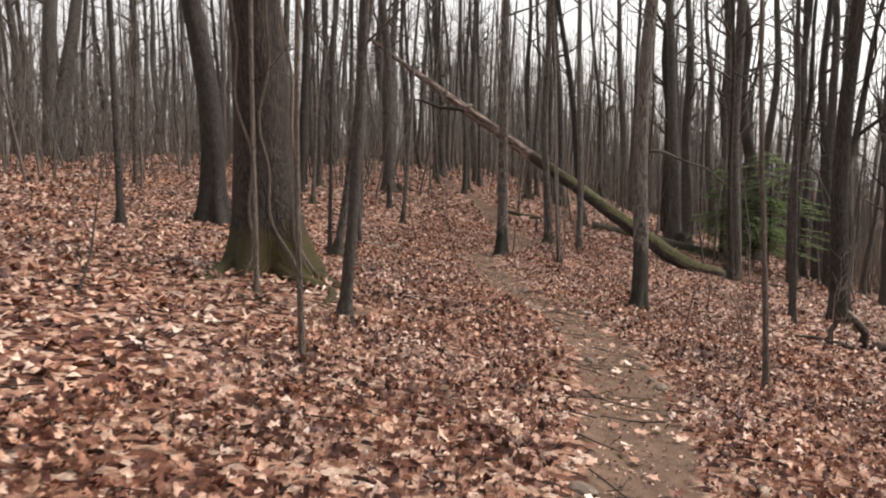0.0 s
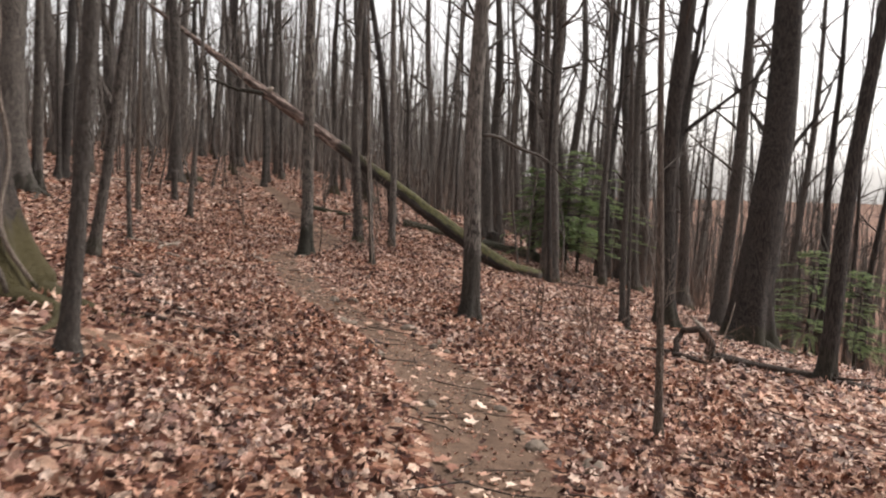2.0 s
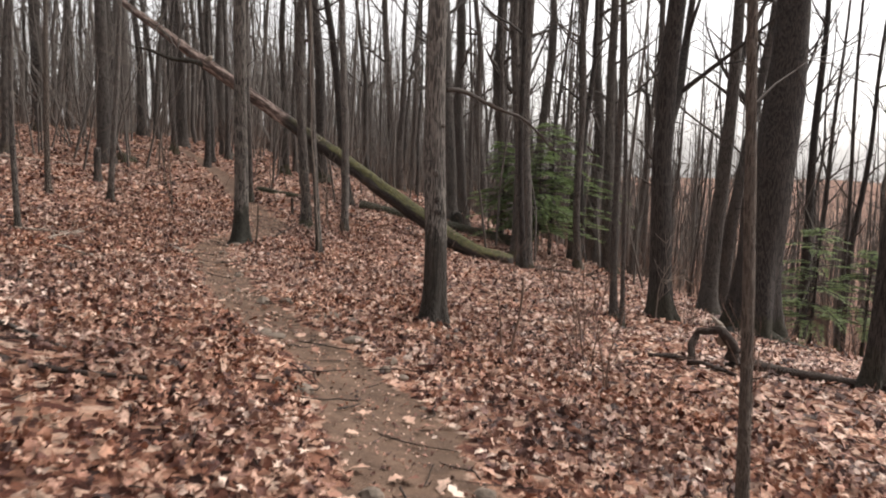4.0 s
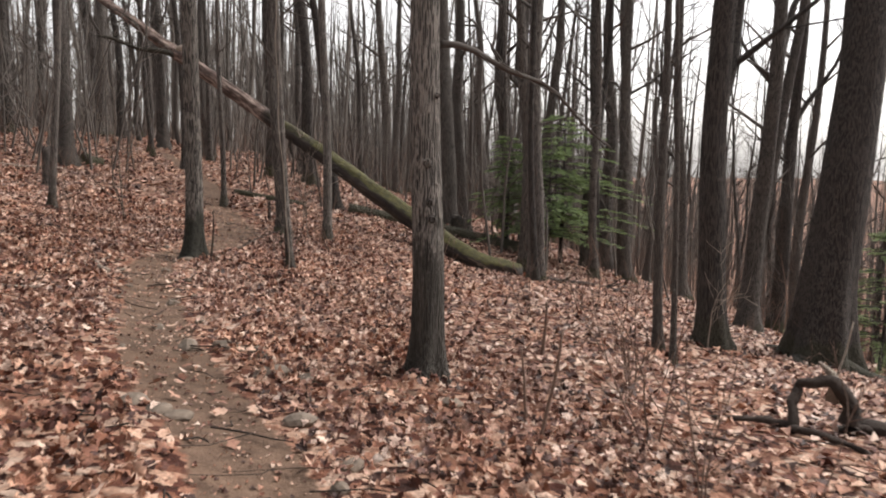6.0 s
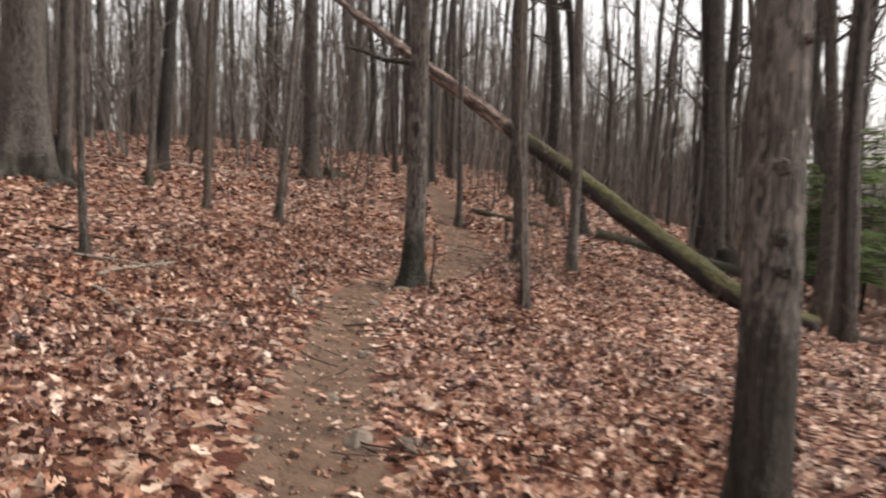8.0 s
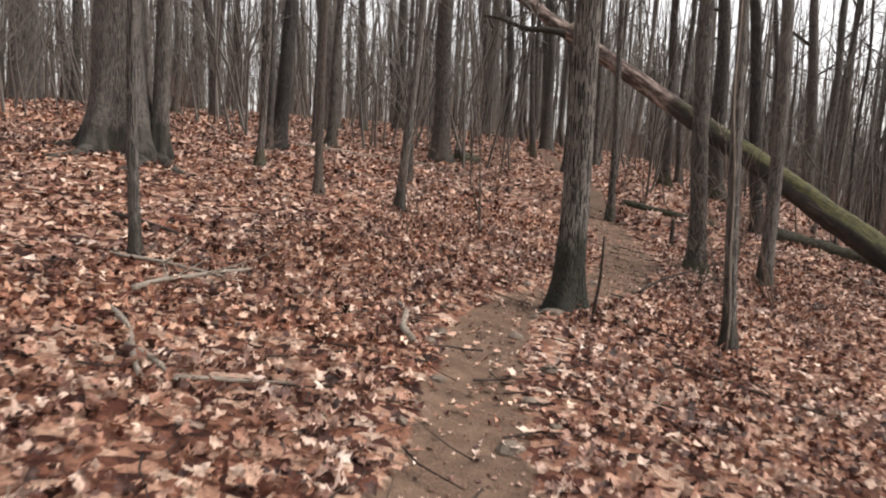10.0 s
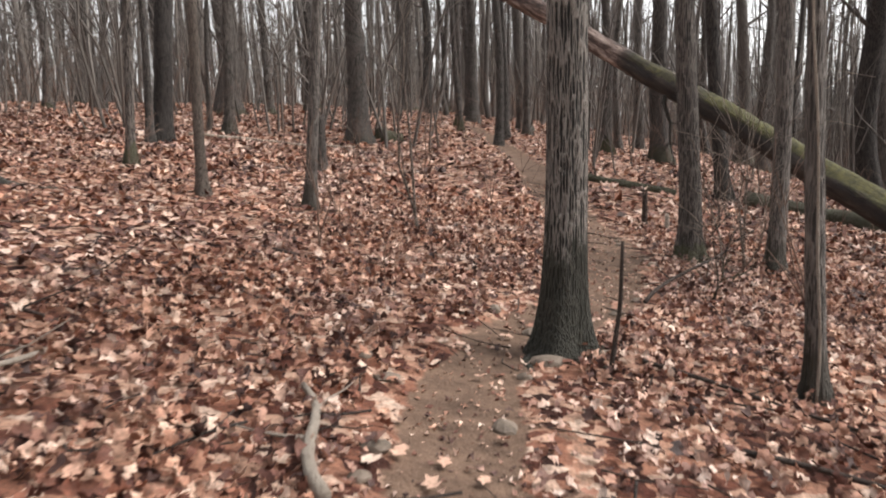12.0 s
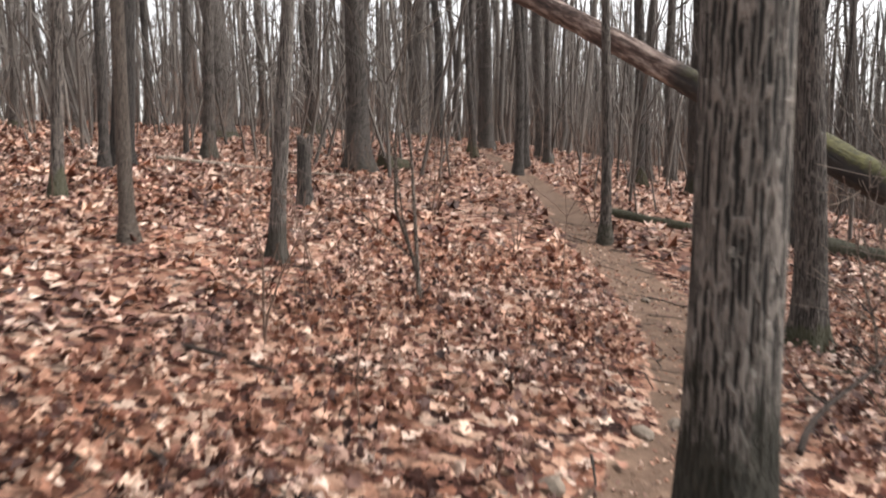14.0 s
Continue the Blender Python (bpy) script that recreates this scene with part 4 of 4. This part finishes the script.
def shrub(x, y, h, r, stems, mat, label, spread=0.2, name="shrub"):
    """A seedling or bush of a few bare stems."""
    rs = np.random.RandomState(int(abs(x * 53 + y * 17) * 10) % 9999)
    t = thing(name, x, y, ground_z(x, y), label, "shrub", "bare shrubs")
    for i in range(stems):
        b = Build()
        bough(b, rs, (rs.normal(0, 0.03), rs.normal(0, 0.03), -0.04), (rs.normal(0, spread), rs.normal(0, spread), 1), h * rs.uniform(0.7, 1.0), r, 1 if mat is STEM else 2, 6)
        part("stem", b, mat, t)


shrub(0.17, 23.6, 3.6, 0.018, 2, BARK_TAN, "small leafless shrub with two slender grey stems", 0.06)
shrub(-0.55, 22.0, 1.3, 0.010, 2, STEM, "small leafless seedling with thin reddish stems")
shrub(3.4, 23.0, 1.8, 0.014, 2, BARK_TAN, "leafless bush of crooked grey stems below the leaning log", 0.3)
shrub(3.75, 23.5, 2.2, 0.016, 2, BARK_TAN, "leafless bush of crooked grey stems below the leaning log", 0.3)
shrub(4.0, 22.4, 1.4, 0.012, 3, STEM, "small leafless seedling with thin reddish stems")
shrub(-3.33, 6.94, 2.0, 0.018, 1, BARK_THIN, "single thin bent sapling stem without leaves", 0.35)
shrub(4.6, 11.8, 1.3, 0.010, 3, STEM, "small leafless seedling with thin reddish stems")
shrub(4.2, 10.6, 1.0, 0.008, 3, STEM, "small leafless seedling with thin reddish stems")
shrub(5.3, 13.2, 1.2, 0.010, 3, STEM, "small leafless seedling with thin reddish stems")
shrub(5.0, 9.8, 0.9, 0.007, 3, STEM, "small leafless seedling with thin reddish stems")
shrub(3.9, 14.9, 1.1, 0.009, 3, STEM, "small leafless seedling with thin reddish stems")
shrub(5.9, 17.0, 1.3, 0.010, 3, STEM, "small leafless seedling with thin reddish stems")
shrub(7.4, 18.3, 1.5, 0.011, 3, STEM, "small leafless seedling with thin reddish stems")
shrub(2.2, 30.5, 1.6, 0.012, 3, STEM, "small leafless seedling with thin reddish stems")
shrub(-0.3, 29.0, 1.6, 0.012, 4, STEM, "small leafless seedling with thin reddish stems")


upright_stick(7.66, 13.33, 0.8, 0.012, 0.35, 0.1, PALE, "pale dead leaning stick beside the arched limb")
shrub(8.1, 15.95, 1.35, 0.012, 1, PALE, "pale dead branching stem beside a dark trunk", 0.05, "dead_shrub")
shrub(4.9, 12.6, 0.8, 0.006, 4, STEM, "small leafless seedling with thin reddish stems")
shrub(3.0, 22.0, 0.9, 0.008, 2, BARK_DARK, "small dark crooked dead stem in the leaves", 0.4)
shrub(-0.9, 24.5, 1.0, 0.008, 3, STEM, "small leafless seedling with thin reddish stems")
shrub(0.9, 26.5, 1.1, 0.008, 3, STEM, "small leafless seedling with thin reddish stems")
shrub(-1.6, 29.5, 1.3, 0.009, 3, STEM, "small leafless seedling with thin reddish stems")

# ---- hemlocks ----
def hemlock(x, y, h, spread, label, fine=1.0):
    rs = np.random.RandomState(int(x * 31 + y * 7) % 999)
    t = thing("hemlock", x, y, ground_z(x, y), label, "evergreen tree", "evergreens")
    b, c = Build(), Build()
    zs = np.linspace(-0.2, h, 12)
    b.tube(np.stack([0.02 * np.sin(zs), 0.02 * np.cos(zs), zs], -1), np.linspace(0.014 * h + 0.01, 0.006, 12), 9)
    quads, verts = [], []
    for i in range(int(20 * h)):
        f = rs.uniform(0.2, 0.98)
        a, ln = rs.uniform(0, 6.28), spread * (1 - f) ** 0.7 * rs.uniform(0.6, 1.1) + 0.15
        d = np.array([math.cos(a), math.sin(a), 0.0])
        s = np.linspace(0, 1, 7)
        pts = np.stack([d[0] * ln * s, d[1] * ln * s, f * h + 0.10 * s * ln - 0.20 * ln * s ** 2], -1)
        twig = Build()
        twig.tube(pts, np.linspace(0.012, 0.003, 7), 4, cap=False)
        part("branch", twig, BARK_DARK, t)
        side = np.array([-d[1], d[0], 0])
        for _ in range(int((24 + 50 * ln) / fine)):
            q = rs.uniform(0.15, 1.0)
            p = np.array([np.interp(q, s, pts[:, k]) for k in range(3)])
            sg = rs.choice((-1, 1))
            along = d * rs.uniform(0.4, 1.0) + side * sg * rs.uniform(0.5, 1.1) + np.array([0, 0, rs.uniform(-0.38, 0.12)])
            along /= np.linalg.norm(along)
            ll = fine * rs.uniform(0.12, 0.28) * (1.25 - q * 0.6)
            wide = np.cross(along, (rs.normal(0, 0.35), rs.normal(0, 0.35), 1.0))
            wide /= np.linalg.norm(wide)
            wd = fine * rs.uniform(0.011, 0.024)
            off = side * sg * rs.uniform(0, 0.14) * (1.1 - q)
            p = p + off
            verts += [p, p + along * ll * 0.45 + wide * wd, p + along * ll, p + along * ll * 0.45 - wide * wd]
            k = len(verts) - 4
            quads.append((k, k + 1, k + 2, k + 3))
    c.add(np.array(verts), np.array(quads))
    part("trunk", b, BARK_DARK, t)
    part("foliage", c, NEEDLES, t, "soft green needle sprays", smooth=False)


hemlock(11.8, 28.2, 4.6, 3.6, "young green hemlock with soft drooping sprays among bare trunks")
hemlock(10.9, 27.2, 3.6, 2.3, "small green hemlock standing below bare trees")
hemlock(10.3, 28.8, 3.4, 1.9, "small green hemlock standing below bare trees")
hemlock(12.9, 17.6, 2.6, 2.0, "low green hemlock behind a big leaning trunk", 0.5)
hemlock(14.2, 17.5, 2.6, 1.4, "low green hemlock on the falling slope", 0.5)


# ---- stones along the trail ----
def stone(x, y, sx, sy, sz, turn):
    rs = np.random.RandomState(int(abs(x * 70 + y * 190)) % 9999)
    bm = bmesh.new()
    bmesh.ops.create_icosphere(bm, subdivisions=2, radius=1.0)
    o = Vector(rs.uniform(0, 50, 3))
    for v in bm.verts:
        n = noise.noise(v.co * 0.9 + o) * 0.35 + noise.noise(v.co * 2.3 + o) * 0.14
        v.co = v.co * (1 + n)
        v.co.z = max(v.co.z, -0.5)
        v.co = Vector((v.co.x * sx, v.co.y * sy, v.co.z * sz))
    me = bpy.data.meshes.new("stone")
    bm.to_mesh(me)
    bm.free()
    me.materials.append(STONE)
    ob = new("stone", me)
    ob.matrix_basis = pose(x, y, ground_z(x, y) + 0.12 * sz, rs.uniform(-10, 10), rs.uniform(-10, 10), turn)
    return tagged(ob, "weathered grey-brown trail stone half sunk in soil and leaves", "stone", "trail stones")


stone(2.05, 7.15, 0.08, 0.06, 0.05, 20)
stone(1.56, 8.13, 0.08, 0.06, 0.045, 70)
stone(3.36, 12.49, 0.10, 0.08, 0.045, 10)
stone(1.47, 14.06, 0.11, 0.085, 0.07, 60)
stone(1.83, 14.0, 0.17, 0.08, 0.06, -40)
stone(1.40, 19.52, 0.12, 0.07, 0.06, 0)
stone(1.75, 19.75, 0.10, 0.07, 0.05, 30)
stone(2.09, 13.09, 0.15, 0.10, 0.07, 15)
stone(2.35, 12.95, 0.11, 0.08, 0.06, 50)
stone(1.44, 12.05, 0.11, 0.07, 0.04, -10)
stone(1.17, 12.25, 0.12, 0.08, 0.05, 35)
stone(2.17, 11.9, 0.12, 0.10, 0.06, 70)
stone(2.05, 13.75, 0.10, 0.08, 0.07, 110)
stone(2.28, 6.75, 0.10, 0.085, 0.07, 40)
rs = np.random.RandomState(21)
for _ in range(46):
    y = rs.uniform(3.0, 26.0)
    x = float(trail_x(y)) + rs.choice((-1, 1)) * abs(rs.normal(0.36, 0.14))
    s = rs.uniform(0.025, 0.07)
    stone(x, y, s * rs.uniform(1, 1.6), s, s * rs.uniform(0.5, 0.8), rs.uniform(0, 180))


# ---- fallen leaves ----
def leaf_template(lobes):
    """Flat leaf along x, 1 long: pairs of points either side of the midrib; lobed like oak."""
    n = (3, 3, 6)[min(lobes, 2)]
    f = np.linspace(0, 1, n)
    w = 0.30 * np.sin(math.pi * f ** 0.85) ** 0.7 * np.where(np.arange(n) % 2 == 1, 1.3, 0.55)
    w[0], w[-1] = 0.02, 0.03
    mid = np.stack([f - 0.5, 0 * f, 0 * f], -1)
    left, right = mid + np.stack([0.05 * (w > 0.2), w, 0 * f], -1), mid + np.stack([0.05 * (w > 0.2), -w, 0 * f], -1)
    v = np.vstack([mid, left, right])
    i = np.arange(n - 1)
    q = np.vstack([np.stack([i, i + 1, n + i + 1, n + i], -1), np.stack([i + 1, i, 2 * n + i, 2 * n + i + 1], -1)])
    return v, q


def scatter_leaves(rs, xs, ys, size, lobes, tilt, build, lift=0.035):
    """Curled leaves at random turns on the ground."""
    v0, q0 = leaf_template(lobes)
    n, kv = len(xs), len(v0)
    v = np.repeat(v0[None], n, 0)
    v[:, :, 1] *= rs.uniform(0.75, 1.35, (n, 1))
    curl, cup, tw = rs.normal(0, 0.8, (n, 1)), np.abs(rs.normal(0, 1.5, (n, 1))), rs.normal(0, 1.1, (n, 1))
    v[:, :, 2] = curl * v[:, :, 0] ** 2 + cup * v[:, :, 1] ** 2 * rs.choice((1, 1, -1), (n, 1)) + tw * v[:, :, 0] * v[:, :, 1]
    v[:, :, 2] += rs.normal(0, 0.055, (n, kv))
    v[:, :, :2] += rs.normal(0, 0.025, (n, kv, 2))
    v *= rs.uniform(size[0], size[1], (n, 1, 1))
    a, p, r = rs.uniform(0, 6.28, n), rs.normal(0, tilt, n), rs.normal(0, tilt, n)
    ca, sa, cp, sp, cr, sr = np.cos(a), np.sin(a), np.cos(p), np.sin(p), np.cos(r), np.sin(r)
    y1, z1 = v[..., 1] * cr[:, None] - v[..., 2] * sr[:, None], v[..., 1] * sr[:, None] + v[..., 2] * cr[:, None]
    x2, z2 = v[..., 0] * cp[:, None] + z1 * sp[:, None], -v[..., 0] * sp[:, None] + z1 * cp[:, None]
    x3, y3 = x2 * ca[:, None] - y1 * sa[:, None], x2 * sa[:, None] + y1 * ca[:, None]
    z0 = height(xs, ys) + rs.uniform(0.004, lift, n)
    low = np.minimum(z2.min(1), 0)
    out = np.stack([x3 + xs[:, None], y3 + ys[:, None], z2 - 0.7 * low[:, None] + z0[:, None]], -1)
    build.add(out.reshape(-1, 3), (q0[None] + (np.arange(n) * kv)[:, None, None]).reshape(-1, 4))


def litter_spots(rs, n, x0, x1, y0, y1, inner, outer):
    """Spots between two distances from the trail, thinned out on the worn soil."""
    xs, ys = rs.uniform(x0, x1, n), rs.uniform(y0, y1, n)
    d = np.abs(xs - trail_x(ys))
    bare = trail_mask(xs, ys)
    drift = 0.75 + 0.35 * waves(xs, ys, 1.6, 33)
    ok = (d >= inner) & (d < outer) & (rs.uniform(0, 1, n) > np.clip(bare * 3.2 - 0.75, 0, 0.972)) & (rs.uniform(0, 1, n) < drift)
    ok &= rs.uniform(0, 1, n) > 0.62 * humus(xs, ys)
    for tx, ty, tr in TREES:
        if tr > 0.1:
            ok &= np.hypot(xs - tx, ys - ty) > tr * 1.15
    return xs[ok], ys[ok]


rs = np.random.RandomState(8)
lb = Build()
scatter_leaves(rs, *litter_spots(rs, 22000, -1.6, 3.6, 1.5, 26.5, 0, 0.5), (0.045, 0.09), 2, 0.32, lb, 0.03)
scatter_leaves(rs, *litter_spots(rs, 78000, -3.2, 5.2, 1.5, 26.5, 0.5, 3.1), (0.042, 0.092), 2, 0.62, lb, 0.07)
scatter_leaves(rs, *litter_spots(rs, 104000, -10, 13, 2, 33, 3.1, 11.0), (0.06, 0.12), 1, 0.17, lb, 0.03)
scatter_leaves(rs, *litter_spots(rs, 46000, -22, 22, 26.5, 60, 0, 28), (0.115, 0.19), 0, 0.15, lb)
scatter_leaves(rs, *litter_spots(rs, 16000, -24, -9, 6, 27, 0, 40), (0.10, 0.17), 0, 0.15, lb)
scatter_leaves(rs, *litter_spots(rs, 9000, 12, 22, 6, 27, 0, 40), (0.10, 0.17), 0, 0.15, lb)
litter_ob = new("leaf_litter", lb.mesh("leaf_litter", LEAF, smooth=False))
tagged(litter_ob, "deep carpet of curled dead brown oak leaves on the forest floor", "leaf litter", kind="stuff")

# leaf crumbs and bits of bark trodden into the trail
db = Build()
n = 5000
ys = rs.uniform(2.0, 30.0, n)
xs = trail_x(ys) + rs.normal(0, 0.3, n)
scatter_leaves(rs, xs, ys, (0.01, 0.04), 0, 0.3, db, 0.006)
tagged(new("trail_debris", db.mesh("trail_debris", LEAF, smooth=False)), "broken leaf crumbs and bark bits trodden into trail soil", "debris", kind="stuff")

# twigs fallen on the leaves
tb = Build()
for _ in range(900):
    y = rs.uniform(2.5, 30)
    x = float(trail_x(y)) + rs.normal(0, 2.6)
    a, ln = rs.uniform(0, 6.28), rs.uniform(0.12, 0.55)
    q = np.linspace(-0.5, 0.5, 4) * ln
    xs, ys = x + q * math.cos(a) + rs.normal(0, 0.02, 4), y + q * math.sin(a) + rs.normal(0, 0.02, 4)
    tb.tube(np.stack([xs, ys, height(xs, ys) + rs.uniform(0.02, 0.07)], -1), np.linspace(1, 0.5, 4) * rs.uniform(0.003, 0.008), 4, cap=False)
tagged(new("twig_litter", tb.mesh("twig_litter", ROTTEN)), "thin dark fallen twigs strewn over the leaves", "twigs", kind="stuff")

# single leaves that lie on top beside the trail
kinds = []
for i in range(10):
    kb = Build()
    scatter_flat = np.random.RandomState(100 + i)
    v0, q0 = leaf_template(2 + i % 2)
    v0 = v0 * scatter_flat.uniform(0.085, 0.14)
    v0[:, 2] = scatter_flat.uniform(1, 5) * v0[:, 1] ** 2 + scatter_flat.normal(0, 3) * v0[:, 0] ** 2 + scatter_flat.normal(0, 4) * v0[:, 0] * v0[:, 1]
    kb.add(v0, q0)
    kinds.append(kb.mesh("leaf", LEAF_ONE, smooth=False))
for i in range(290):
    y = rs.uniform(3.5, 21.5)
    x = float(trail_x(y)) + rs.normal(0, 0.8)
    ob = new("leaf", kinds[i % 10])
    ob.parent = litter_ob
    ob.matrix_basis = pose(x, y, ground_z(x, y) + 0.035, rs.normal(0, 12), rs.normal(0, 12), rs.uniform(0, 360))
